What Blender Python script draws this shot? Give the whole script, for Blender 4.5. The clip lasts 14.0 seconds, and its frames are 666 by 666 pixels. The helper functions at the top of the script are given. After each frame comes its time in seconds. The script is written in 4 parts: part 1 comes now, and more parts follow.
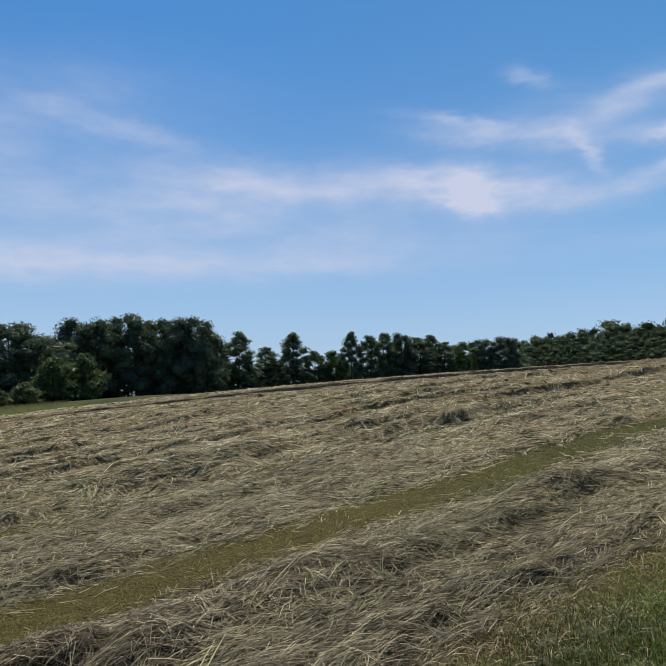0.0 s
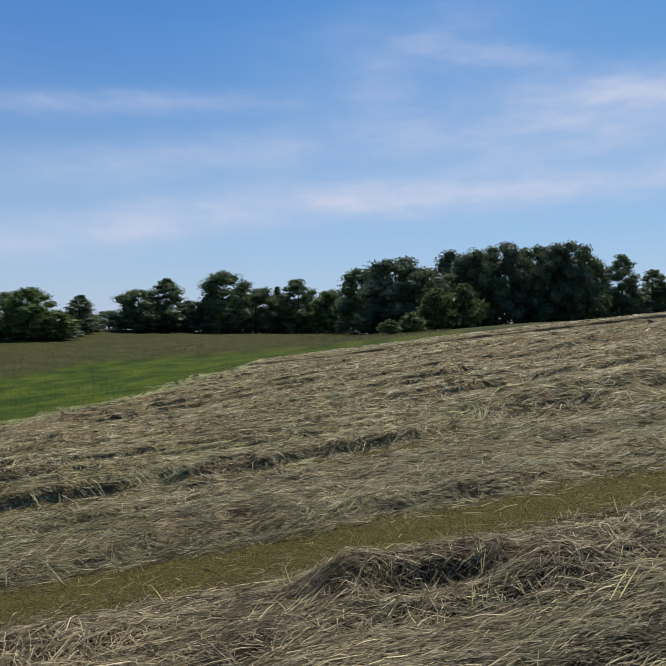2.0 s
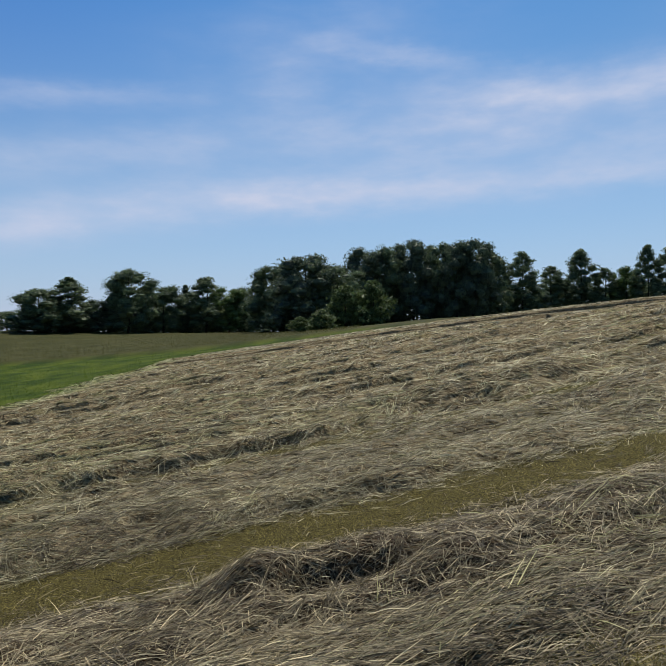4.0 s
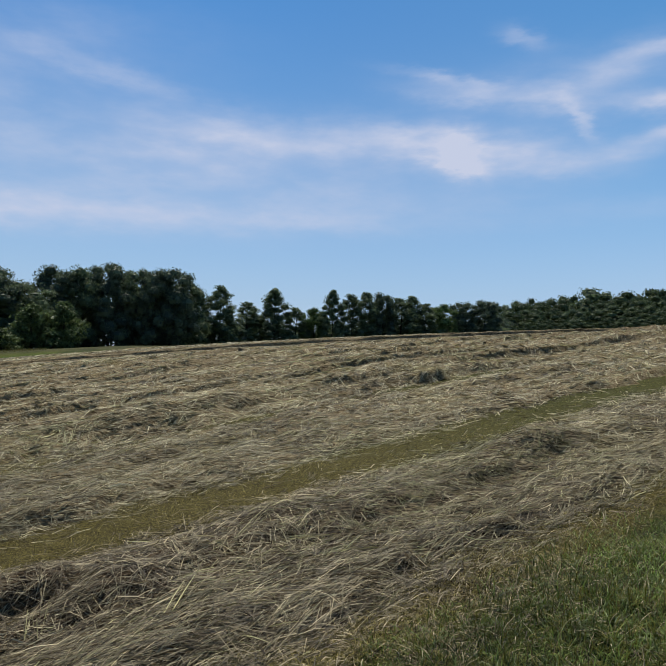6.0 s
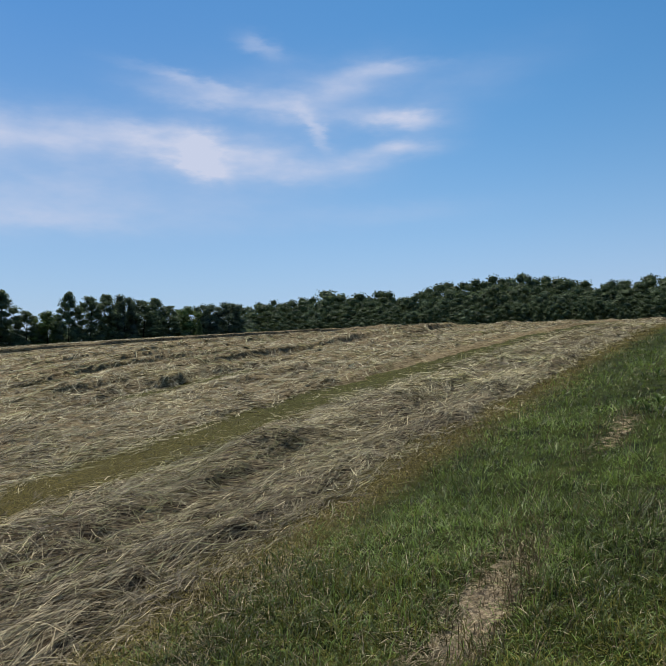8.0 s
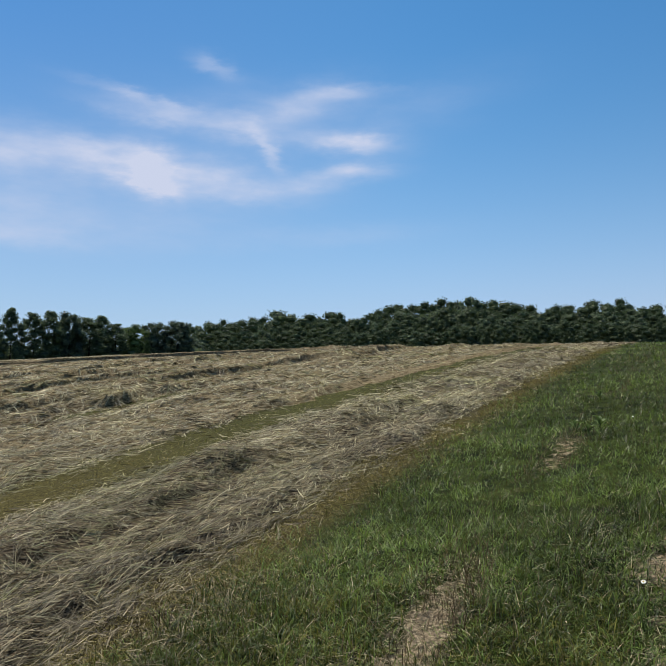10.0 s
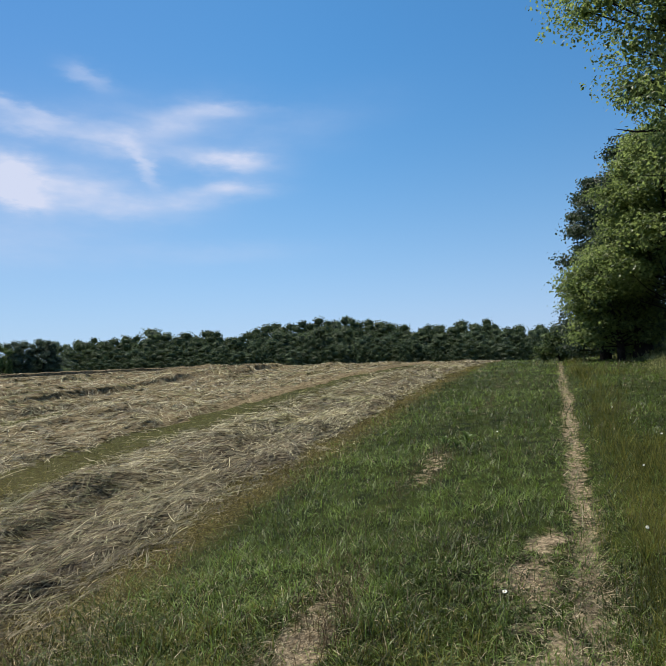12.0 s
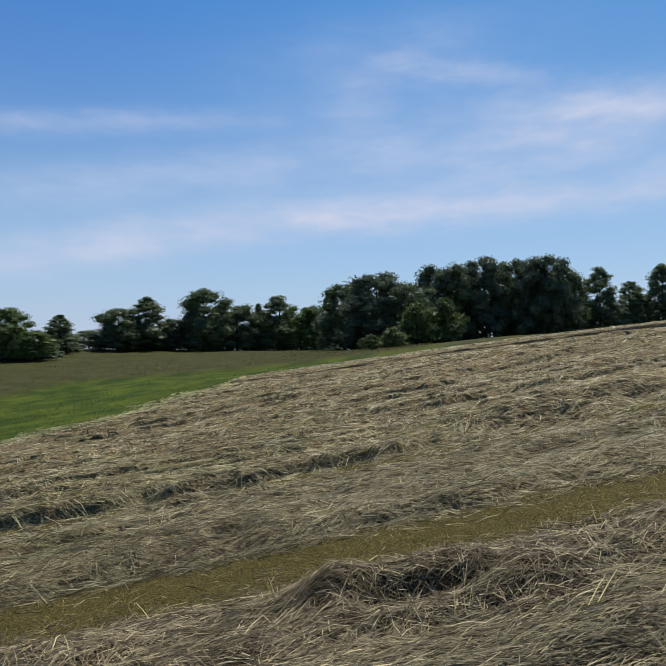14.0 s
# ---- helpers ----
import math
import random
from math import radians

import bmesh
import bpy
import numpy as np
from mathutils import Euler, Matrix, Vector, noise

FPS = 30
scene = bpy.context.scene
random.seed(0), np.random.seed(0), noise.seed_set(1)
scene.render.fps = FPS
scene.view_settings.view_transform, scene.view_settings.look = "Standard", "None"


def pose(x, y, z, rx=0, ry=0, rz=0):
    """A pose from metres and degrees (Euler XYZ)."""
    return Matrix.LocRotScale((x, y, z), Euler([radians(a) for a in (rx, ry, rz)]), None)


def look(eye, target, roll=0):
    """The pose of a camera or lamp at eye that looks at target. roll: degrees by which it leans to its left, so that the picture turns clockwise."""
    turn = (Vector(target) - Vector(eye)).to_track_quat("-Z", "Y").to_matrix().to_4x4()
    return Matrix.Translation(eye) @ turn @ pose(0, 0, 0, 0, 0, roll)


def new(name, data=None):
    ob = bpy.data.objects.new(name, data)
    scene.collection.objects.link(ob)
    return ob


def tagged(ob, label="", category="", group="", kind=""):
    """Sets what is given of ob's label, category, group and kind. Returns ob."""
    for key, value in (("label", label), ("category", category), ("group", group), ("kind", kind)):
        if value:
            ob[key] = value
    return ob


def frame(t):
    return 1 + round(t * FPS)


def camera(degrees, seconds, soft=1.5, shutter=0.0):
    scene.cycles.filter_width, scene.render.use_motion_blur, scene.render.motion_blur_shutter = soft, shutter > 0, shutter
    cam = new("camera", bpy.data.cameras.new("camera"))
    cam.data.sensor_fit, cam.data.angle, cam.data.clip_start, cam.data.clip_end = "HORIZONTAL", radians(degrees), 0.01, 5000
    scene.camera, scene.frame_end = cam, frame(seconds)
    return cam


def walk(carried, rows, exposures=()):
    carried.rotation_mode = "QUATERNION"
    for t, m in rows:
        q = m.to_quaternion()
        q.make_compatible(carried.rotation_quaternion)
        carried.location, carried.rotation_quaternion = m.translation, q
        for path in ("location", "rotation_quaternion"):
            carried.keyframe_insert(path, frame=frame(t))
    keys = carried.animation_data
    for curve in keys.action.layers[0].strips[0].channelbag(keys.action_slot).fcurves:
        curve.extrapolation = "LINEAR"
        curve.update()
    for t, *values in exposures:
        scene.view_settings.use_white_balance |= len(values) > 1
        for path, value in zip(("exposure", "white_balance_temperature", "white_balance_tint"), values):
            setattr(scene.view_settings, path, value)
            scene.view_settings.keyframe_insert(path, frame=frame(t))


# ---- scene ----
cam = camera(49.27, 14.0, soft=0.6)

# seconds, x, y, z, heading to the left, pitch up, roll
PATH = [
    (0.0, -0.004, -0.068, 1.631, 0.0, 6.11, -0.14),
    (0.5, -0.041, -0.079, 1.628, 4.06, 5.48, -0.18),
    (1.0, -0.107, -0.037, 1.612, 15.32, 2.41, 0.3),
    (1.5, -0.12, -0.076, 1.616, 22.91, 1.52, 0.11),
    (2.0, -0.171, -0.046, 1.59, 29.04, 0.5, -0.06),
    (2.5, -0.161, -0.07, 1.585, 32.56, -0.42, -0.29),
    (2.7, -0.155, -0.058, 1.585, 31.0, -0.72, -0.55),
    (4.8, -0.139, 0.034, 1.597, 20.76, 0.73, -0.81),
    (5.0, -0.145, 0.004, 1.591, 22.83, 0.89, 0.09),
    (5.5, -0.055, 0.079, 1.583, 10.96, 1.9, 2.43),
    (6.0, 0.028, -0.081, 1.588, -1.49, 2.82, 1.88),
    (6.5, 0.028, -0.074, 1.585, -5.52, 2.91, 1.34),
    (7.0, 0.056, -0.033, 1.585, -9.19, 2.84, 0.56),
    (7.5, 0.113, -0.04, 1.602, -17.43, 3.05, 0.0),
    (8.0, 0.134, -0.049, 1.608, -21.42, 3.24, -0.32),
    (8.5, 0.141, -0.047, 1.605, -22.18, 3.5, -0.38),
    (9.0, 0.161, -0.037, 1.608, -23.5, 3.9, 0.0),
    (9.2, 0.156, -0.041, 1.608, -24.31, 4.18, 0.18),
    (11.5, 0.152, -0.037, 1.596, -26.53, 6.13, -0.05),
    (12.0, 0.194, -0.038, 1.611, -35.02, 6.29, -0.71),
    (12.5, 0.246, -0.039, 1.614, -44.08, 6.24, -2.16),
    (13.0, 0.171, -0.02, 1.616, -34.62, 6.19, -1.54),
    (13.5, 0.001, 0.008, 1.6, 0.73, 4.5, 0.06),
    (14.0, -0.121, -0.13, 1.585, 27.58, 1.75, -0.97),
]
walk(cam, [(t, pose(x, y, z, 90 + p, 0, h) @ pose(0, 0, 0, 0, 0, r)) for t, x, y, z, h, p, r in PATH],
     exposures=((0.0, 0.26, 6380, 10), (1.0, 0.22, 6380, 10), (2.5, 0.28, 6380, 10), (5.0, 0.22, 6380, 10), (6.0, 0.24, 6400, 10), (9.2, 0.31, 6400, 10), (11.5, 0.38, 6450, 10),
                (12.0, 0.46, 6450, 10), (12.5, 0.76, 6850, 12), (13.0, 0.88, 6900, 15), (13.5, 0.50, 6700, 12), (14.0, 0.3, 6400, 10)))

# ---- sky, sun ----
SUN_AZ, SUN_EL = -8.0, 60.0
SKY = 0.072
sun = new("sun", bpy.data.lights.new("sun", "SUN"))
sun.data.energy, sun.data.angle, sun.data.color = 5.0, radians(0.55), (1.0, 0.92, 0.77)
sa, se = radians(SUN_AZ), radians(SUN_EL)
sun.matrix_world = look((60 * math.sin(sa) * math.cos(se), 60 * math.cos(sa) * math.cos(se), 60 * math.sin(se)), (0, 0, 0))


class Nodes:
    """Short names for building node trees."""

    def __init__(self, tree):
        self.t = tree

    def add(self, kind):
        return self.t.nodes.new(kind)

    def put(self, sock, v):
        if isinstance(v, bpy.types.NodeSocket):
            self.t.links.new(v, sock)
        elif v is not None:
            sock.default_value = v

    def math(self, op, a, b=None, c=None, clamp=False):
        n = self.add("ShaderNodeMath")
        n.operation, n.use_clamp = op, clamp
        for s, v in zip(n.inputs, (a, b, c)):
            self.put(s, v)
        return n.outputs[0]

    def mix(self, fac, a, b, blend="MIX"):
        n = self.add("ShaderNodeMix")
        n.data_type, n.blend_type = "RGBA", blend
        self.put(n.inputs[0], fac)
        self.put(n.inputs[6], (*a, 1) if isinstance(a, tuple) and len(a) == 3 else a)
        self.put(n.inputs[7], (*b, 1) if isinstance(b, tuple) and len(b) == 3 else b)
        return n.outputs[2]

    def noise(self, vec, scale, detail=3.0, rough=0.55):
        n = self.add("ShaderNodeTexNoise")
        self.put(n.inputs["Vector"], vec)
        n.inputs["Scale"].default_value, n.inputs["Detail"].default_value, n.inputs["Roughness"].default_value = scale, detail, rough
        return n.outputs["Fac"]

    def ramp(self, v, lo, hi):
        n = self.add("ShaderNodeMapRange")
        n.interpolation_type = "SMOOTHSTEP"
        self.put(n.inputs[0], v)
        n.inputs[1].default_value, n.inputs[2].default_value = lo, hi
        return n.outputs[0]


def sky_world():
    world = bpy.data.worlds.new("sky")
    scene.world = world
    world.use_nodes = True
    n = Nodes(world.node_tree)
    bg = world.node_tree.nodes["Background"]
    sky = n.add("ShaderNodeTexSky")
    sky.sky_type, sky.sun_disc, sky.sun_elevation, sky.sun_rotation = "NISHITA", False, se, sa
    sky.altitude, sky.air_density, sky.dust_density, sky.ozone_density = 100.0, 1.0, 0.3, 2.5
    co = n.add("ShaderNodeTexCoord").outputs["Generated"]
    sep = n.add("ShaderNodeSeparateXYZ")
    n.put(sep.inputs[0], co)
    az = n.math("MULTIPLY", n.math("ARCTAN2", sep.outputs[0], sep.outputs[1]), 57.2958)
    el = n.math("MULTIPLY", n.math("ARCSINE", sep.outputs[2]), 57.2958)
    flat = n.add("ShaderNodeCombineXYZ")
    n.put(flat.inputs[0], n.math("MULTIPLY", az, 0.35))
    n.put(flat.inputs[1], el)
    w1 = n.math("SUBTRACT", n.noise(flat.outputs[0], 0.35, 4.0), 0.5)
    shift = n.add("ShaderNodeVectorMath")
    shift.operation = "ADD"
    n.put(shift.inputs[0], flat.outputs[0])
    shift.inputs[1].default_value = (31.0, 17.0, 5.0)
    w2 = n.math("SUBTRACT", n.noise(shift.outputs[0], 0.35, 4.0), 0.5)
    wisp = n.noise(flat.outputs[0], 0.55, 4.0, 0.5)
    w3 = n.math("SUBTRACT", n.noise(shift.outputs[0], 1.6, 3.0), 0.5)
    azw = n.math("MULTIPLY_ADD", w1, 2.6, n.math("MULTIPLY_ADD", w3, 1.6, az))
    elw = n.math("MULTIPLY_ADD", w2, 1.1, n.math("MULTIPLY_ADD", w3, 0.9, el))
    # wisps of high cloud: heading, height, half length, half depth (degrees), lean, strength
    wisps = [
        (6.5, 17.9, 4.2, 1.1, -7, 0.62), (10.4, 17.3, 1.9, 1.4, -28, 0.80), (12.1, 15.6, 1.7, 0.7, -12, 0.62), (17.0, 15.7, 4.6, 0.85, -2, 0.60),
        (24.0, 16.7, 3.8, 0.7, 13, 0.46), (-4.0, 17.7, 10.0, 1.4, -4, 0.48), (-10.0, 16.2, 9.0, 1.9, 2, 0.28), (15.0, 17.3, 4.0, 0.9, 0, 0.36),
        (12.3, 20.9, 5.0, 0.8, -7, 0.46), (9.3, 22.2, 3.4, 0.4, -10, 0.36), (18.2, 20.9, 2.2, 0.7, -8, 0.42), (20.3, 18.9, 1.5, 0.5, -50, 0.5), (19.0, 21.2, 8.0, 2.0, 4, 0.22), (13.0, 17.0, 9.0, 1.6, -2, 0.22),
        (22.4, 21.9, 3.4, 1.15, 22, 0.5), (26.5, 23.2, 3.2, 0.5, 2, 0.32), (26.8, 19.6, 3.0, 0.75, -3, 0.78), (15.9, 24.6, 1.5, 0.6, -14, 0.42), (27.5, 17.4, 2.6, 0.6, 2, 0.38),
        (-20.0, 10.9, 13.0, 1.15, 1, 0.62), (-44.0, 8.7, 17.0, 1.5, 8, 0.66), (-1.0, 11.4, 9.0, 0.7, 0, 0.28),
        (-45.0, 17.4, 13.0, 0.8, 4, 0.36), (-24.5, 18.6, 2.2, 2.2, 70, 0.28), (-17.0, 21.1, 6.0, 0.7, -10, 0.26),
        (-40.0, 13.8, 20.0, 1.6, 8, 0.34), (-12.0, 14.2, 17.0, 3.0, 3, 0.32), (5.0, 12.9, 10.0, 1.6, 2, 0.30),
        (24.0, 12.4, 8.0, 0.8, 3, 0.16), (-22.0, 22.2, 10.0, 3.0, 6, 0.22), (30.0, 21.2, 8.0, 1.8, 14, 0.12),
    ]
    total = None
    for a, e, la, le, lean, s in wisps:
        ca, sn = math.cos(radians(lean)), math.sin(radians(lean))
        da, de = n.math("SUBTRACT", azw, a), n.math("SUBTRACT", elw, e)
        p = n.math("ADD", n.math("MULTIPLY", da, ca / la), n.math("MULTIPLY", de, sn / la))
        q = n.math("ADD", n.math("MULTIPLY", da, -sn / le), n.math("MULTIPLY", de, ca / le))
        d2 = n.math("ADD", n.math("MULTIPLY", p, p), n.math("MULTIPLY", q, q))
        g = n.math("MULTIPLY", n.math("EXPONENT", n.math("MULTIPLY", d2, -0.9)), s)
        total = g if total is None else n.math("ADD", total, g)
    fibre = n.math("MULTIPLY", n.ramp(wisp, 0.25, 0.75), n.math("MULTIPLY_ADD", n.ramp(n.noise(shift.outputs[0], 1.5, 3.0, 0.5), 0.25, 0.75), 0.45, 0.78))
    total = n.math("MULTIPLY", total, n.math("MULTIPLY_ADD", fibre, 0.65, 0.60), clamp=True)
    up = n.math("MAXIMUM", el, 0.0)
    thin = n.math("EXPONENT", n.math("MULTIPLY", up, -0.10))
    deep = n.math("EXPONENT", n.math("MULTIPLY", n.math("POWER", n.math("MULTIPLY", up, 1.0 / 10.0), 1.5), -1.0))
    east = n.ramp(az, 5.0, 40.0)
    haze = n.math("MULTIPLY", n.math("ADD", n.math("MULTIPLY", thin, n.math("SUBTRACT", 1.0, east)), n.math("MULTIPLY", deep, east)), 0.95)
    clear = n.mix(1.0, sky.outputs[0], n.mix(n.math("MULTIPLY", n.ramp(el, 11.0, 30.0), n.math("MULTIPLY_ADD", n.ramp(az, -20.0, 30.0), -0.6, 1.0)), (0.55, 0.97, 1.13), (0.30, 0.87, 1.23)), "MULTIPLY")
    clear = n.mix(n.ramp(az, 0.0, 35.0), clear, n.mix(1.0, clear, (1.15, 1.16, 1.13), "MULTIPLY"))
    west = n.math("MULTIPLY", n.math("SUBTRACT", 1.0, n.ramp(az, -55.0, -20.0)), n.ramp(el, 10.0, 22.0))
    clear = n.mix(west, clear, n.mix(1.0, clear, (0.80, 0.90, 1.02), "MULTIPLY"))
    col = n.mix(haze, clear, CLOUD_HAZE)
    col = n.mix(total, col, CLOUD)
    n.put(bg.inputs[0], col)
    bg.inputs[1].default_value = SKY


CLOUD, CLOUD_HAZE = (6.6, 7.2, 9.0), (5.95, 6.2, 8.25)
sky_world()


# ---- materials ----
def material(name):
    m = bpy.data.materials.new(name)
    m.use_nodes = True
    n = Nodes(m.node_tree)
    b = m.node_tree.nodes["Principled BSDF"]
    b.inputs["Roughness"].default_value = 0.9
    b.inputs["Specular IOR Level"].default_value = 0.06
    return m, n, b


def blades(name, dark, light, rough=0.75, translucent=0.25, spec=0.1, skew=1.4, tress=False):
    """Straw, grass or leaves: one colour for each blade, between dark and light, with a little light let through."""
    m, n, b = material(name)
    g = n.add("ShaderNodeNewGeometry")
    place = n.noise(g.outputs["Position"], 0.7, 3.0)
    f = n.math("ADD", n.math("MULTIPLY", n.math("POWER", g.outputs["Random Per Island"], skew), 0.75), n.math("MULTIPLY", n.ramp(place, 0.3, 0.7), 0.25))
    if tress:
        a = n.add("ShaderNodeAttribute")
        a.attribute_name = "tone"
        f = n.math("MULTIPLY", f, n.math("MULTIPLY_ADD", a.outputs["Fac"], 1.1, 0.45), clamp=True)
    col = n.mix(f, dark, light)
    n.put(b.inputs["Base Color"], col)
    b.inputs["Roughness"].default_value = rough
    b.inputs["Specular IOR Level"].default_value = spec
    if translucent:
        tr = n.add("ShaderNodeBsdfTranslucent")
        n.put(tr.inputs[0], col)
        mx = n.add("ShaderNodeMixShader")
        mx.inputs[0].default_value = translucent
        n.put(mx.inputs[1], b.outputs[0])
        n.put(mx.inputs[2], tr.outputs[0])
        n.put(m.node_tree.nodes["Material Output"].inputs[0], mx.outputs[0])
    return m


STRAW = blades("straw", (0.030, 0.020, 0.009), (0.67, 0.605, 0.365), 0.55, 0.15, 0.15, 2.5, True)
STRAW_OLD = blades("straw_old", (0.016, 0.0095, 0.005), (0.65, 0.55, 0.335), 0.55, 0.15, 0.15, 3.0, True)
STRAW_GREEN = blades("straw_green", (0.028, 0.026, 0.009), (0.55, 0.52, 0.26), 0.55, 0.15, 0.15, 2.1, True)
LITTER = blades("litter", (0.036, 0.025, 0.014), (0.72, 0.61, 0.40), 0.6, 0.12, 0.1, 2.0)
GRASS = blades("grass", (0.006, 0.013, 0.002), (0.225, 0.325, 0.066), 0.45, 0.32, 0.25, 1.8, True)
STUBBLE = blades("stubble", (0.013, 0.011, 0.003), (0.43, 0.365, 0.125), 0.7, 0.2, 0.1, 2.4)
SWARD = blades("sward", (0.014, 0.018, 0.004), (0.33, 0.345, 0.10), 0.6, 0.25, 0.15, 2.2)
SEED = blades("seed_grass", (0.022, 0.032, 0.005), (0.225, 0.215, 0.05), 0.7, 0.3, 0.1, 1.4, True)
STALK = blades("seed_stalk", (0.03, 0.022, 0.012), (0.21, 0.16, 0.085), 0.8, 0.15)
MEADOW = blades("meadow_grass", (0.036, 0.043, 0.012), (0.078, 0.076, 0.025), 0.7, 0.45)
HOLLOW = blades("hollow_grass", (0.028, 0.052, 0.005), (0.10, 0.15, 0.018), 0.7, 0.35)
VERGE = blades("verge_grass", (0.045, 0.058, 0.018), (0.52, 0.51, 0.23), 0.7, 0.3, 0.1, 1.6, True)
# LEAF and LEAF_DARK: dark ends tinted blue in place of haze on distant trees
LEAF = blades("leaf", (0.038, 0.060, 0.042), (0.19, 0.25, 0.115), 0.55, 0.4, 0.2)
LEAF_LIGHT = blades("leaf_light", (0.034, 0.060, 0.020), (0.195, 0.275, 0.085), 0.55, 0.32, 0.2)
LEAF_DARK = blades("leaf_dark", (0.034, 0.052, 0.046), (0.155, 0.205, 0.11), 0.55, 0.38, 0.2)
LEAF_SHRUB = blades("leaf_shrub", (0.030, 0.050, 0.020), (0.16, 0.215, 0.075), 0.55, 0.3, 0.15)
LEAF_WOOD = blades("leaf_wood", (0.036, 0.054, 0.032), (0.115, 0.155, 0.062), 0.6, 0.25, 0.15, 1.0)
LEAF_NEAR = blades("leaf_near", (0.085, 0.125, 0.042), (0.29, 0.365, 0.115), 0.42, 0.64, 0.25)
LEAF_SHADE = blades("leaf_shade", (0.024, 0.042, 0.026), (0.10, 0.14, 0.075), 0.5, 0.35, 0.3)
PETAL = blades("petal", (0.75, 0.75, 0.70), (0.85, 0.85, 0.82), 0.6, 0.2)


def plain(name, colour, second, scale, rough=0.9, bump=0.0):
    m, n, b = material(name)
    p = n.add("ShaderNodeTexCoord").outputs["Object"]
    f = n.ramp(n.noise(p, scale, 5.0), 0.3, 0.7)
    n.put(b.inputs["Base Color"], n.mix(f, colour, second))
    b.inputs["Roughness"].default_value = rough
    if bump:
        k = n.add("ShaderNodeBump")
        k.inputs["Strength"].default_value, k.inputs["Distance"].default_value = 0.8, bump
        n.put(k.inputs["Height"], n.noise(p, scale * 3, 5.0))
        n.put(b.inputs["Normal"], k.outputs[0])
    return m


BARK = plain("bark", (0.014, 0.012, 0.010), (0.036, 0.031, 0.026), 6.0, 0.95, 0.03)
WALL_PAINT = plain("wall_paint", (0.42, 0.42, 0.43), (0.5, 0.5, 0.5), 2.0, 0.7)
ROOFING = plain("roofing", (0.12, 0.12, 0.13), (0.18, 0.17, 0.17), 3.0, 0.8)
YELLOW = plain("yellow_disc", (0.6, 0.42, 0.04), (0.7, 0.5, 0.06), 60.0)


def ground_material():
    m, n, b = material("ground")
    p = n.add("ShaderNodeTexCoord").outputs["Object"]
    fine, mid, broad = n.noise(p, 38.0, 4.0), n.noise(p, 5.0, 4.0), n.noise(p, 0.35, 4.0)

    def zone(name):
        a = n.add("ShaderNodeAttribute")
        a.attribute_name = name
        return a.outputs["Fac"]

    # low tones of green, stub and shoots put shade between blades into colour
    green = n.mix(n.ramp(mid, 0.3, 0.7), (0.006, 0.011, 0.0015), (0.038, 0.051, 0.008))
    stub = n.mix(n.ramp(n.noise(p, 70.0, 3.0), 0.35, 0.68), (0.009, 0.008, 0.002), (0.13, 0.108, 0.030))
    dry = n.mix(n.ramp(fine, 0.3, 0.7), (0.15, 0.115, 0.072), (0.36, 0.285, 0.185))
    lush = n.mix(n.ramp(broad, 0.35, 0.65), (0.020, 0.042, 0.003), (0.068, 0.092, 0.008))
    tall = n.mix(n.ramp(n.math("ADD", n.math("MULTIPLY", broad, 0.6), n.math("MULTIPLY", mid, 0.4)), 0.35, 0.65), (0.032, 0.037, 0.010), (0.060, 0.058, 0.019))
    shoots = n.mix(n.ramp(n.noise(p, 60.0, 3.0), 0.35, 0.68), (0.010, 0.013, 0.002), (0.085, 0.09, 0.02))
    stub = n.mix(zone("shoots"), stub, shoots)
    col = green
    for name, c in (("stubble", stub), ("lush", lush), ("meadow", tall)):
        col = n.mix(zone(name), col, c)
    worn = n.ramp(n.math("ADD", zone("dry"), n.math("MULTIPLY_ADD", n.noise(p, 11.0, 4.0, 0.7), 2.0, -1.0)), 0.35, 0.8)
    col = n.mix(worn, col, dry)
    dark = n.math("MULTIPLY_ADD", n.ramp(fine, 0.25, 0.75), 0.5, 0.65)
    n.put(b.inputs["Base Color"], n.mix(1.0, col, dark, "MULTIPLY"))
    k = n.add("ShaderNodeBump")
    k.inputs["Strength"].default_value, k.inputs["Distance"].default_value = 0.7, 0.03
    n.put(k.inputs["Height"], n.math("ADD", fine, n.math("MULTIPLY", mid, 1.5)))
    n.put(b.inputs["Normal"], k.outputs[0])
    return m


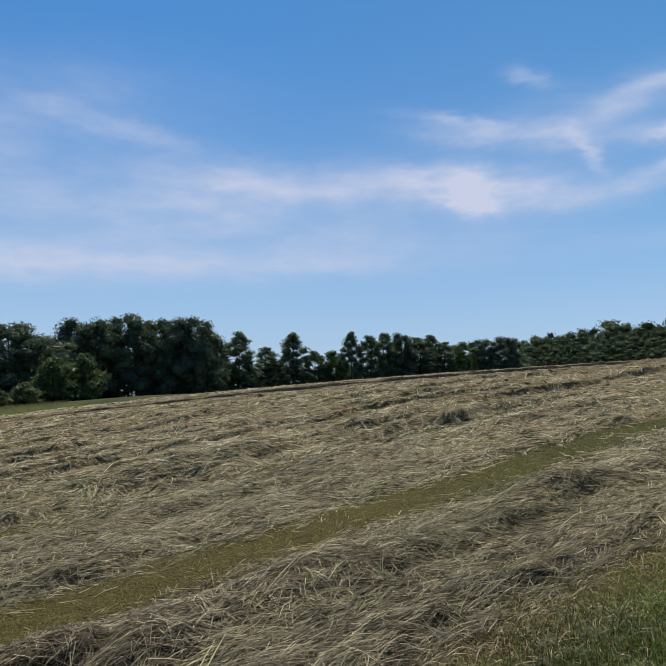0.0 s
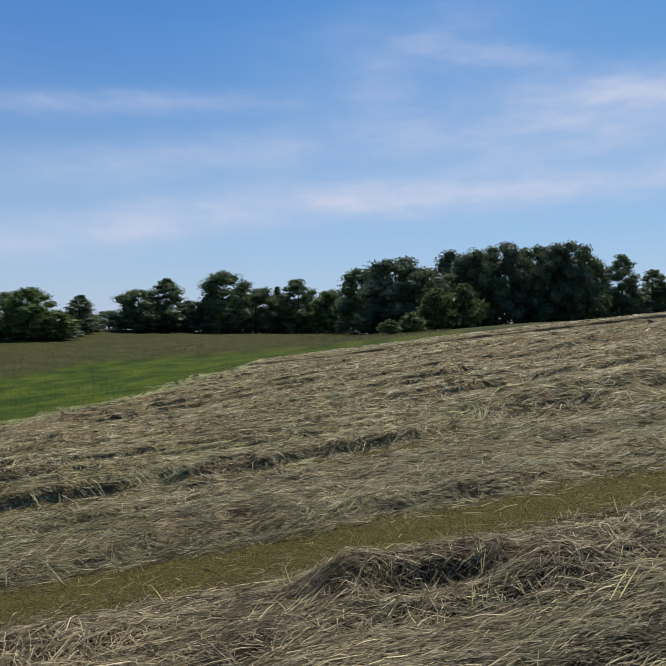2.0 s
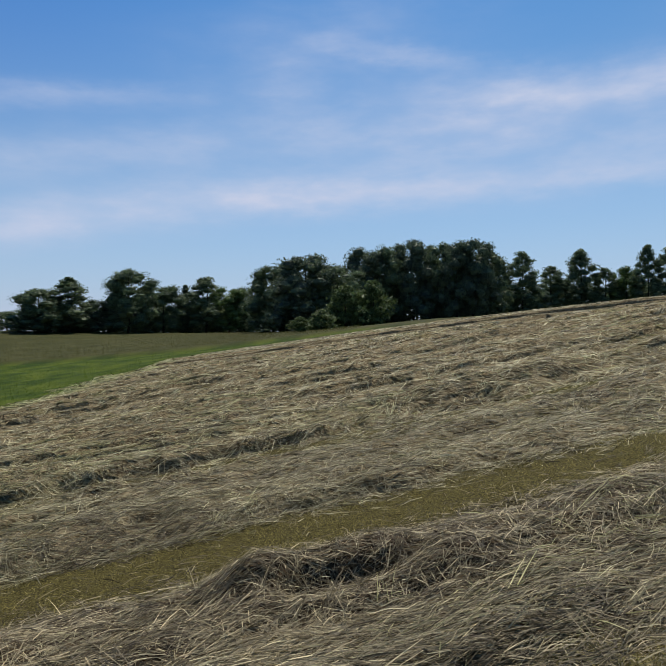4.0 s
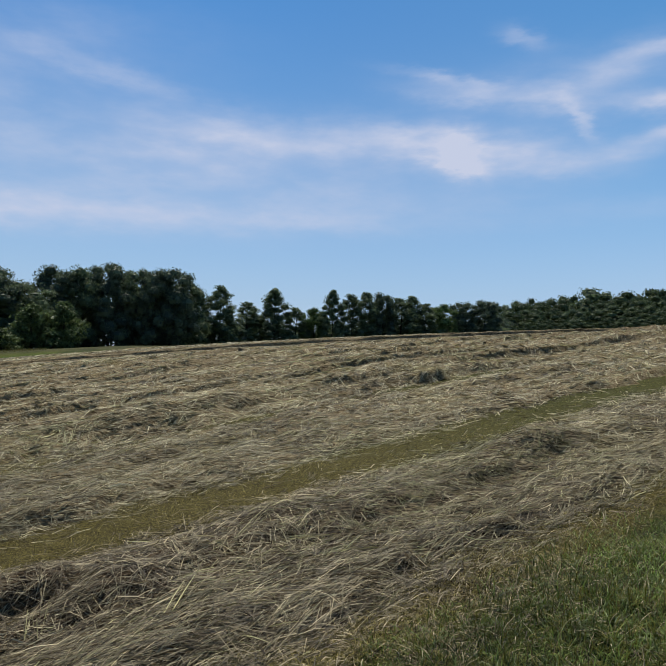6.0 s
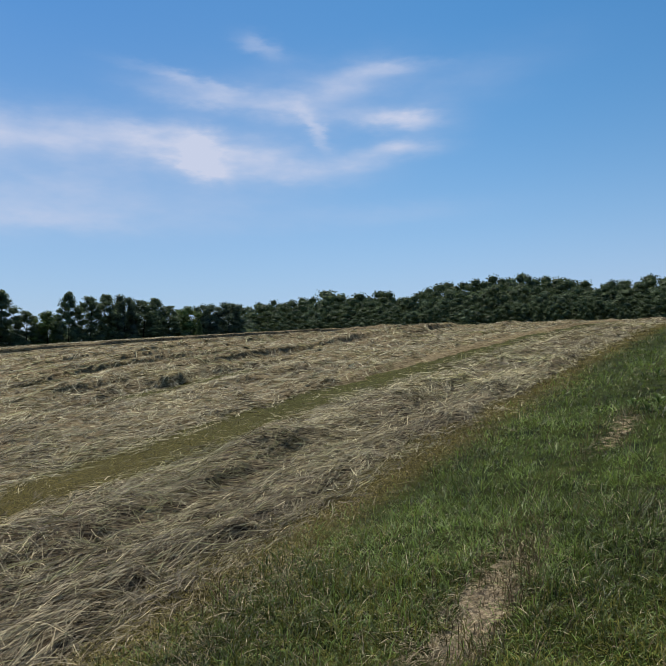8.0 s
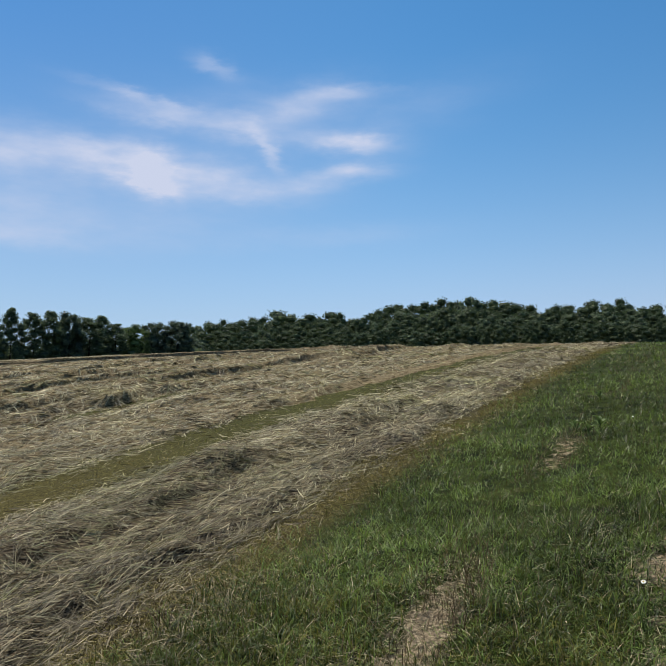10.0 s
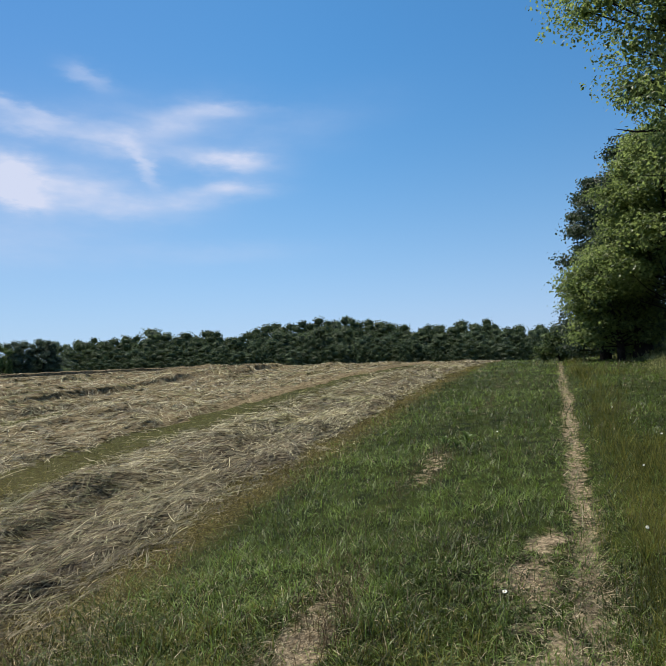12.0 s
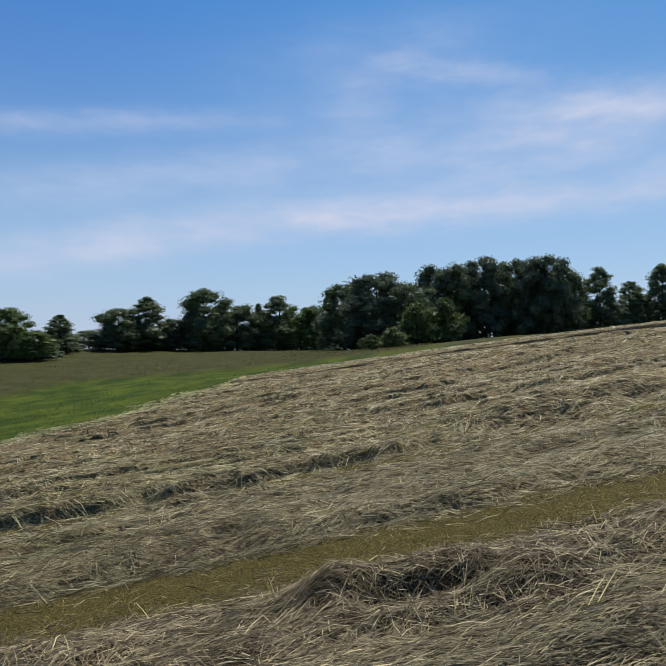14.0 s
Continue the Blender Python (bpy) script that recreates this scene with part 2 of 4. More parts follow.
def hay_material(name, low, high, green_low, green_high, bare=None):
    m, n, b = material(name)
    b.inputs["Roughness"].default_value, b.inputs["Specular IOR Level"].default_value = 0.85, 0.08
    p = n.add("ShaderNodeTexCoord").outputs["Object"]
    turn = n.add("ShaderNodeMapping")
    turn.inputs["Rotation"].default_value = (0, 0, radians(-38))
    turn.inputs["Scale"].default_value = (7.0, 45.0, 30.0)
    n.put(turn.inputs[0], p)
    strand, mid, broad = n.noise(turn.outputs[0], 1.0, 5.0, 0.65), n.noise(p, 4.0, 4.0), n.noise(p, 0.6, 3.0)
    # the low tone paints shade into the gaps between strands
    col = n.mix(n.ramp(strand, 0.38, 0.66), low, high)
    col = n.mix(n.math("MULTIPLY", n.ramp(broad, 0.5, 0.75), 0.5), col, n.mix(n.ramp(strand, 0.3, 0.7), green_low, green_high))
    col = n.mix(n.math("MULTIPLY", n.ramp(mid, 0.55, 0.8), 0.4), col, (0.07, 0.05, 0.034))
    fresh = n.add("ShaderNodeAttribute")
    fresh.attribute_name = "fresh"
    col = n.mix(fresh.outputs["Fac"], col, n.mix(n.ramp(strand, 0.3, 0.7), (0.12, 0.14, 0.05), (0.42, 0.47, 0.22)))
    if bare:
        thin = n.add("ShaderNodeAttribute")
        thin.attribute_name = "thin"
        col = n.mix(thin.outputs["Fac"], col, n.mix(n.ramp(strand, 0.38, 0.66), low, bare))
    n.put(b.inputs["Base Color"], col)
    k = n.add("ShaderNodeBump")
    k.inputs["Strength"].default_value, k.inputs["Distance"].default_value = 1.0, 0.035
    n.put(k.inputs["Height"], n.math("ADD", strand, n.math("MULTIPLY", mid, 0.8)))
    n.put(b.inputs["Normal"], k.outputs[0])
    # thin layers of straw let some light through
    tr, mx = n.add("ShaderNodeBsdfTranslucent"), n.add("ShaderNodeMixShader")
    n.put(tr.inputs[0], col)
    mx.inputs[0].default_value = 0.2
    n.put(mx.inputs[1], b.outputs[0])
    n.put(mx.inputs[2], tr.outputs[0])
    n.put(m.node_tree.nodes["Material Output"].inputs[0], mx.outputs[0])
    return m


GROUND = ground_material()
# undersurfaces kept dark to stand in for shade under the loose straw
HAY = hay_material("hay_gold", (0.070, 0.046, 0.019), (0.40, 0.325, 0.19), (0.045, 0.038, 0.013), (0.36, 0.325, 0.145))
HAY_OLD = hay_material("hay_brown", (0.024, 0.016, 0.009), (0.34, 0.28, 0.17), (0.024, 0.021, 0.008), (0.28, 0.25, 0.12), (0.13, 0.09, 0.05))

# ---- mesh helpers ----
RNG = np.random.default_rng(7)


def mesh_of(name, verts, faces, mats, smooth=False, index=None):
    """A mesh from arrays; faces is an (n, 3) or (n, 4) array or a list of such arrays."""
    faces = faces if isinstance(faces, list) else [faces]
    me = bpy.data.meshes.new(name)
    me.vertices.add(len(verts))
    me.vertices.foreach_set("co", np.ascontiguousarray(verts, dtype=np.float32).ravel())
    loops = np.concatenate([f.ravel() for f in faces]).astype(np.int32)
    sizes = np.concatenate([np.full(len(f), f.shape[1]) for f in faces]).astype(np.int32)
    me.loops.add(len(loops))
    me.loops.foreach_set("vertex_index", loops)
    me.polygons.add(len(sizes))
    me.polygons.foreach_set("loop_start", np.concatenate([[0], np.cumsum(sizes)[:-1]]).astype(np.int32))
    me.polygons.foreach_set("use_smooth", np.full(len(sizes), smooth))
    for m in mats:
        me.materials.append(m)
    if index is not None:
        me.polygons.foreach_set("material_index", np.asarray(index, dtype=np.int32))
    me.update(calc_edges=True)
    return me


def part(name, me, parent=None, label=""):
    ob = new(name, me)
    ob.parent = parent
    if label:
        ob["label"] = label
    return ob


def hash2(i, j, seed):
    h = (i.astype(np.int64) * 374761393 + j.astype(np.int64) * 668265263 + seed * 1274126177) & 0xFFFFFFFF
    h = ((h ^ (h >> 13)) * 1274126177) & 0xFFFFFFFF
    return ((h ^ (h >> 16)) & 0xFFFF) / 65535.0


def lumps(x, y, seed=0, octaves=1):
    """Smooth random relief between -1 and 1, one bump or so a unit."""
    out, amp, tot = 0, 1.0, 0.0
    for o in range(octaves):
        i, j = np.floor(x), np.floor(y)
        fx, fy = x - i, y - j
        fx, fy = fx * fx * (3 - 2 * fx), fy * fy * (3 - 2 * fy)
        a, b = hash2(i, j, seed + o), hash2(i + 1, j, seed + o)
        c, d = hash2(i, j + 1, seed + o), hash2(i + 1, j + 1, seed + o)
        out = out + amp * (2 * (a + (b - a) * fx + (c - a) * fy + (a - b - c + d) * fx * fy) - 1)
        tot += amp
        amp, x, y = amp * 0.5, x * 2.03 + 5.1, y * 2.03 + 9.7
    return out / tot


def smooth(x, lo, hi):
    t = np.clip((x - lo) / (hi - lo), 0, 1)
    return t * t * (3 - 2 * t)


# ---- lie of the land ----
HILL = (13.228, 1.429, 7.209, 7.706, 34.261, -2.361, -61.034, -38.424, -8.424, -12.951,
        -44.048, -65.007, -8.813, -86.569, -46.742, 338.925, -9.151, 214.133, 100.327, 66.043)
ROWS_AZ = radians(52.0)
SU, CU = math.sin(ROWS_AZ), math.cos(ROWS_AZ)


def along(x, y):
    return x * SU + y * CU


def across(x, y):
    return -x * CU + y * SU


def plan(u, v):
    return u * SU - v * CU, u * CU + v * SU


def hill(x, y):
    """Height of the bare land: a hillside that rises to the east and north and falls into a hollow in the west."""
    x, y = np.asarray(x, float), np.asarray(y, float)
    r = np.hypot(x, y) + 1e-9
    far = 132 + 98 * smooth(x / r, -0.35, 0.25)
    k = np.where(r > far, far + 50 * np.tanh((r - far) / 600), r) / r
    x, y, r = x * k, y * k, r * k
    p, q = x / (1 + r / 90) / 90, y / (1 + r / 90) / 90
    z, c = 0, 0
    for n in range(1, 6):
        for i in range(n, -1, -1):
            z, c = z + HILL[c] * p ** i * q ** (n - i), c + 1
    return z


def west_edge(x, y):
    """Metres past the west edge of the mown field."""
    return -25.7 - 0.31 * np.maximum(0, y - 27) + 0.5 * lumps(y * 0.2, y * 0, 3) - x


def meadow_edge(x, y):
    """Metres past the edge of the unmown meadow, which bends round the hollow."""
    return np.maximum(west_edge(x, y) - 21.0, y - 54.6 - 0.25 * (x + 38.5))


def headland(x):
    """The last row, which follows the far edge of the field."""
    return 42.2 - 2.8 * smooth(-x, 15, 24) - 0.17 * np.maximum(0, x + 8)


def far_edge(x):
    """The far edge of the cut hay; past the crest of the hill it lies out of sight."""
    return np.minimum(46.0 + 1.0 * np.maximum(0, x + 31.5), 66.0)


def land(x, y):
    """The land with its small relief: ruts, the verge by the trees, the step of the unmown meadow."""
    x, y = np.asarray(x, float), np.asarray(y, float)
    u, v, r = along(x, y), across(x, y), np.hypot(x, y)
    near = 1 - smooth(r, 60, 110)
    z = hill(x, y)
    z = z + near * (0.035 * lumps(x * 0.8, y * 0.8, 11, 2) + 0.012 * lumps(x * 6, y * 6, 12, 2))
    z = z - near * 0.05 * np.exp(-((v + 0.35) / 0.14) ** 2) - near * 0.03 * np.exp(-((v - 1.15) / 0.2) ** 2)
    z = z + near * smooth(-v, 2.5, 4.2) * smooth(u, 9, 20) * (0.28 + 0.34 * lumps(u * 0.6, v * 0.9, 14, 2))
    z = z + 0.35 * smooth(meadow_edge(x, y), 0, 1.5) * (1 - smooth(r, 130, 190)) * smooth(-x, 12, 22)
    return z


def mown(x, y):
    return smooth(across(x, y), 2.4, 2.85) * smooth(-west_edge(x, y), -0.4, 0.4) * (1 - smooth(y - far_edge(x), -0.5, 0.5))


def build_ground():
    th = np.radians(np.concatenate([np.arange(-64, 74, 0.42), np.arange(74, 296, 3.0)]))
    rad = np.concatenate([[0.001, 0.3], 0.6 * 1.022 ** np.arange(0, 250), 160 * 1.12 ** np.arange(0, 28)])
    T, R = np.meshgrid(th, rad, indexing="xy")
    x, y = R * np.sin(T), R * np.cos(T)
    z = land(x, y)
    nr, nt = x.shape
    i = np.arange(nr - 1)[:, None] * nt + np.arange(nt)[None]
    j = np.arange(nr - 1)[:, None] * nt + (np.arange(nt)[None] + 1) % nt
    quads = np.stack([i, i + nt, j + nt, j], -1).reshape(-1, 4)[:, ::-1]
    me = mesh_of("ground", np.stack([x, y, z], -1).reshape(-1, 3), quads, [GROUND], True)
    u, v, w = along(x, y), across(x, y), west_edge(x, y)
    wob = 0.12 * lumps(u * 0.9, v * 0.9, 21, 2)
    dry = np.exp(-((v + 0.31 + wob * 0.45) / 0.14) ** 2) * 0.72 * (u > -3)
    wob = wob + 0.16 * lumps(u * 3.1, v * 3.1, 22, 2)
    dry = np.maximum(dry, 0.55 * worn_streak(u, v))
    for pu, pv, ru, rv in DRY_SPOTS:
        dry = np.maximum(dry, 0.85 * np.exp(-(((u - pu) / ru) ** 2 + ((v + wob - pv) / rv) ** 2)))
    zones = {
        "stubble": np.maximum(mown(x, y), 0.35 * smooth(lumps(u * 0.5, v * 0.8, 24, 2), 0.1, 0.6) * (v < -0.6)),
        "lush": np.maximum(smooth(w, -0.2, 0.6), smooth(y - far_edge(x), -0.5, 0.5)) * (v > 3),
        "meadow": np.maximum(smooth(meadow_edge(x, y) + 0.7 * lumps(x * 0.3, y * 0.3, 25, 2), 0, 1.5) * (v > 3), smooth(-v, 3.2, 4.4) * smooth(u, 10, 13)),
        "dry": np.clip(dry, 0, 1),
        "shoots": 0.75 * smooth(u, 4, 12) * (v > 4),
    }
    for name, val in zones.items():
        a = me.attributes.new(name, "FLOAT", "POINT")
        a.data.foreach_set("value", np.ascontiguousarray(val, dtype=np.float32).ravel())
    tagged(new("ground", me), "sloping hayfield ground with grass margin, worn wheel ruts and green hollow", "ground", kind="structure")


# bare or worn patches in the margin: along, across, half length, half width
DRY_SPOTS = [(4.0, 1.2, 0.5, 0.19), (3.6, 1.2, 0.5, 0.2), (5.5, -0.05, 0.4, 0.15), (4.75, 0.0, 0.5, 0.17), (3.7, -0.06, 0.5, 0.18)]


def worn_streak(u, v):
    """The faint wheel mark beside the hay: thin, broken, overgrown with stalks."""
    return np.exp(-((v - 1.2 - 0.12 * lumps(u * 0.5, v * 0, 28, 2)) / 0.17) ** 2) * smooth(lumps(u * 0.9, v * 2.0, 29, 2), -0.15, 0.55) * (1 - smooth(u, 16, 30))


# ---- blades: straw and grass ----
def ribbons(base, way, length, width, lift, bend):
    """Narrow two-piece ribbons from base points: way is the heading, lift the upward lean (0 flat to 1 upright), bend the droop of the tip."""
    n = len(base)
    h = np.stack([np.sin(way), np.cos(way), np.zeros(n)], -1)
    side = np.stack([np.cos(way), -np.sin(way), RNG.normal(0, 0.25, n)], -1) * (width / 2)[:, None]
    up = np.array([0, 0, 1.0])
    mid = base + h * (length * 0.5 * np.sqrt(1 - lift ** 2))[:, None] + up * (length * 0.5 * lift)[:, None]
    tip = mid + h * (length * 0.5 * np.sqrt(1 - lift ** 2 * 0.6))[:, None] + up * (length * 0.5 * (lift - bend))[:, None]
    k = np.hypot(base[:, 0], base[:, 1]) > 5.2
    m = ~k
    far = np.stack([base - side, base + side, tip + side * 0.45, tip - side * 0.45], 1)[k].reshape(-1, 3)
    near = np.stack([base - side, base + side, mid + side, mid - side, tip + side * 0.35, tip - side * 0.35], 1)[m].reshape(-1, 3)
    i = np.arange(m.sum())[:, None] * 6
    quads = np.concatenate([i + [0, 1, 2, 3], i + [3, 2, 4, 5]], 1).reshape(-1, 4)
    return np.concatenate([near, far]), np.concatenate([quads, np.arange(len(far)).reshape(-1, 4) + len(near)]), np.concatenate([np.repeat(np.flatnonzero(m), 2), np.flatnonzero(k)])


def scatter(n, r0, r1, a0, a1, power=1.0):
    """Random places between two distances and two headings; power 1 is even in the picture, 2 even on the ground."""
    s = RNG.random(n)
    r = r0 * (r1 / r0) ** s if power == 1.0 else np.sqrt(r0 ** 2 + s * (r1 ** 2 - r0 ** 2))
    a = np.radians(RNG.uniform(a0, a1, n))
    return r * np.sin(a), r * np.cos(a)


# swaths of cut hay: near edge, far edge, ridge line, ridge height, cover
SWATHS = [(3.0, 5.9, 4.6, 0.08, 0.03), (7.1, 11.0, 9.4, 0.07, 0.04)]
edge = 11.5
for k in range(21):
    SWATHS.append((edge, edge + 2.45, 12.75, 0.22 if k == 0 else 0.0, 0.05))
    edge += 2.45

# mounds and hollows in the nearest swath: along, across, half length, half depth, rise
MOUNDS = [(1.30, 5.35, 0.85, 0.30, 0.16), (1.35, 4.85, 0.42, 0.15, -0.22), (0.75, 5.1, 0.22, 0.4, 0.14), (2.0, 4.7, 0.35, 0.3, 0.10), (7.0, 5.0, 0.7, 0.35, 0.13), (6.9, 4.5, 0.45, 0.14, -0.12),
          (4.75, 3.75, 0.28, 0.12, -0.12), (-1.4, 5.2, 0.6, 0.4, 0.12), (3.4, 5.1, 0.8, 0.4, 0.09), (10.5, 4.8, 0.9, 0.4, 0.12), (16.0, 4.6, 1.0, 0.4, 0.13), (21.0, 4.5, 1.2, 0.4, 0.13)]


def rolls(u, v, period, seed, long):
    """Rolled-over tresses of hay that lie along the rows: steep on the near side, with a long back."""
    ph = v / period + 0.42 * lumps(u * 0.9 / long, v * 0.3, seed, 2) + 0.10 * lumps(u * 3.2 / long, v * 0.9, seed + 1, 2)
    k = np.floor(ph)
    g = ph - k
    amp = np.clip(0.58 + 1.1 * lumps(u * 1.6 / long + k * 7.31, k * 3.7, seed + 2, 2), 0.05, 1.0)
    return amp * smooth(g, 0, 0.24) * (1 - smooth(g, 0.26, 1.0))


def hay_height(u, v, sw):
    """Height of the cut hay over the bare land."""
    v0, v1, c, top, cover = sw
    far = v0 > 11
    s = v - c - 0.3 * lumps(u * 0.22, v * 0 + c, 31, 2) - 0.12 * lumps(u * 0.9, v * 0 + c, 30, 2)
    ridge = 0.0
    if top:
        amp = np.clip(0.62 + 0.75 * lumps(u * 0.26, v * 0 + c * 1.7, 32, 2), 0.2, 1.0)
        ridge = amp * np.where(s < 0, np.exp(-(s / 0.26) ** 2), np.exp(-(s / 0.75) ** 2))
    h = cover + top * ridge
    tone = 1.0 if far else 0.42 if v0 > 3.5 else 0.22
    fade = np.clip(1.12 - v * 0.006, 0.75, 1.0)
    x, y = plan(u, v)
    flat = 1 - smooth(y - headland(x), -7.5, -3.5) if far else 1.0
    h = h + flat * fade * tone * (0.22 * rolls(u, v, 2.4, 37, 7.0) + 0.19 * rolls(u, v + 0.4, 1.2, 45, 7.0))
    h = h + flat * tone * 0.06 * rolls(u + 0.3 * v, v, 0.55, 52, 3.0)
    h = h + (0.35 + 0.65 * flat) * (0.035 * lumps(u * 1.4, v * 2.2, 33, 2) + 0.03 * lumps(u * 4.0, v * 5.5, 34, 2))
    lo = 0.2 * lumps(u * 1.1, v * 0, 35, 2) + 0.12 * lumps(u * 3.7, v * 0, 48, 1)
    hi = 0.3 * lumps(u * 0.7, v * 0 + 4, 36, 2) + 0.15 * lumps(u * 3.1, v * 0, 49, 1)
    if far:
        ends = 1.0 if v0 > 12 else 0.1 + 0.9 * smooth(v - v0 + 1.4 * lo, 0.0, 0.6)
    else:
        thin = 0.7 * smooth(u, 8, 18)
        ends = smooth(v - v0 + lo + (thin if v0 > 3.5 else 0), 0.0, 0.5) * smooth(v1 - v + hi - (thin if v0 < 3.5 else 0), 0.0, 0.5)
    if v0 < 3.5:
        for hu, hv, ru, rv, up in MOUNDS:
            h = h + up * np.exp(-((u - hu) / ru) ** 2 - ((v - hv) / rv) ** 2)
    return np.maximum(h, -0.02) * ends - 0.05 * (1 - ends)


LEAN = 0.4


def steps(lo, hi, closest, near, rate):
    out = [lo]
    while out[-1] < hi:
        out.append(out[-1] + max(near, rate * math.hypot(out[-1], closest)))
    return np.array(out)


def thin_hay(u, v):
    """Where the nearest swath lies thin over brown stubble."""
    return np.clip((1 - smooth(u, 3.0, 7.0)) * (0.9 + 0.6 * lumps(u * 0.5, v * 0.8, 47, 2)), 0, 1)


def fresh_hay(x, y):
    """Where the hay lies greener: along the west edge of the field."""
    return 0.85 * smooth(west_edge(x, y) + 0.8 * lumps(x * 0.5, y * 0.5, 46, 2), -3.2, -0.6)


def build_windrows():
    for sw in SWATHS:
        v0, v1 = sw[0], sw[1]
        us = steps(-0.5 * v0 - 5, 62.0, v0, 0.04, 0.0065 if v0 < 30 else 0.009)
        low, high = (v0 - 0.9, v1 + 0.4) if v0 < 8 else (v0, v1)
        vs = steps(low, high, low, 0.035, 0.006 if v0 < 30 else 0.005)
        vs[-1] = high
        U, V = np.meshgrid(us, vs)
        x, y = plan(U, V)
        inside = np.minimum(-west_edge(x, y), far_edge(x) - y)
        H = hay_height(U, V, sw)
        z = land(x, y) + np.where(inside > 0, H, 0) * smooth(inside, 0, 0.8) - 0.06 * (1 - smooth(inside, 0, 0.8))
        nv, nu = U.shape
        i = (np.arange(nv - 1)[:, None] * nu + np.arange(nu - 1)[None])
        q = np.stack([i, i + 1, i + nu + 1, i + nu], -1).reshape(-1, 4)
        keep = (inside[:-1, :-1] > -0.8).ravel() & (y[:-1, :-1] < 66).ravel() & (np.hypot(x, y)[:-1, :-1] < 76).ravel()
        if not keep.any():
            continue
        lx, ly = plan(U, V - np.clip(H, 0, 1) * LEAN)
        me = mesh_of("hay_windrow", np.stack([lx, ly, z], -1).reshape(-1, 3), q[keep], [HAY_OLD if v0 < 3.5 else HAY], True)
        for name, val in (("thin", thin_hay(U, V) if v0 < 3.5 else 0 * U), ("fresh", fresh_hay(x, y))):
            a = me.attributes.new(name, "FLOAT", "POINT")
            a.data.foreach_set("value", np.ascontiguousarray(val, dtype=np.float32).ravel())
        row = new("hay_windrow", me)
        tagged(row, "long lumpy windrow of cut grey-gold hay drying on stubble", "windrow", "windrows of cut hay", "stuff")
        loose_straw(row, sw)


def build_headland():
    """Two rows across the ends of the others, along the far edge of the field."""
    for off, top in ((0.0, 0.19), (4.2, 0.12)):
        X, W = np.meshgrid(np.arange(-33, 22, 0.1), np.linspace(-0.5, 1.4, 40))
        y = headland(X) + off + W + 0.14 * lumps(X * 0.5, X * 0, 71, 2)
        r = np.where(W < 0, np.exp(-(W / 0.10) ** 2), np.exp(-(W / 0.7) ** 2))
        h = 0.05 + top * (0.6 + 0.4 * smooth(X, -20, -8)) * r * (0.9 + 0.2 * lumps(X * 0.5, X * 0 + off, 72, 2)) + 0.05 * r * lumps(X * 1.9, W * 3, 73, 2)
        h = h - 0.1 * (1 - smooth(1.4 - W, 0, 0.3)) - 0.5 * (1 - smooth(-west_edge(X, y), 0, 1.5))
        nv, nu = X.shape
        i = np.arange(nv - 1)[:, None] * nu + np.arange(nu - 1)[None]
        q = np.stack([i, i + 1, i + nu + 1, i + nu], -1).reshape(-1, 4)
        me = mesh_of("hay_windrow", np.stack([X, y - 0.4 * np.maximum(h, 0), land(X, y) + h + 0.03], -1).reshape(-1, 3), q, [HAY], True)
        tagged(new("hay_windrow", me), "low straight windrow of hay along the field's far edge", "windrow", "windrows of cut hay", "stuff")


def draped(u, v, way, length, width, off, lift, bend, sw, count):
    """Strands that lie over the hay from (u, v): count points each, following its relief, off its surface by off, rising by lift and drooping by bend."""
    n = len(u)
    du, dv = np.cos(way), np.sin(way)
    z0, z1 = land(*plan(u, v)), land(*plan(u + du * length, v + dv * length))
    side = RNG.normal(0, 0.55, n)
    rows = []
    for k in range(count):
        s = k / (count - 1)
        a, b = u + du * length * s, v + dv * length * s
        h = np.maximum(hay_height(a, b, sw), 0.0)
        x, y = plan(a, b - h * LEAN)
        z = z0 + (z1 - z0) * s + h + np.maximum(off + length * (lift * s - bend * s * s), -0.004)
        half = width * 0.5 * (1.0 - 0.6 * s ** 2)
        sx, sy = plan(-dv * half, du * half)
        c = np.stack([x, y, z], -1)
        e = np.stack([sx, sy, side * half], -1)
        rows += [c - e, c + e]
    verts = np.stack(rows, 1).reshape(-1, 3)
    i = np.arange(n)[:, None] * (2 * count)
    quads = np.concatenate([i + [2 * k, 2 * k + 1, 2 * k + 3, 2 * k + 2] for k in range(count - 1)], 1).reshape(-1, 4)
    return verts, quads


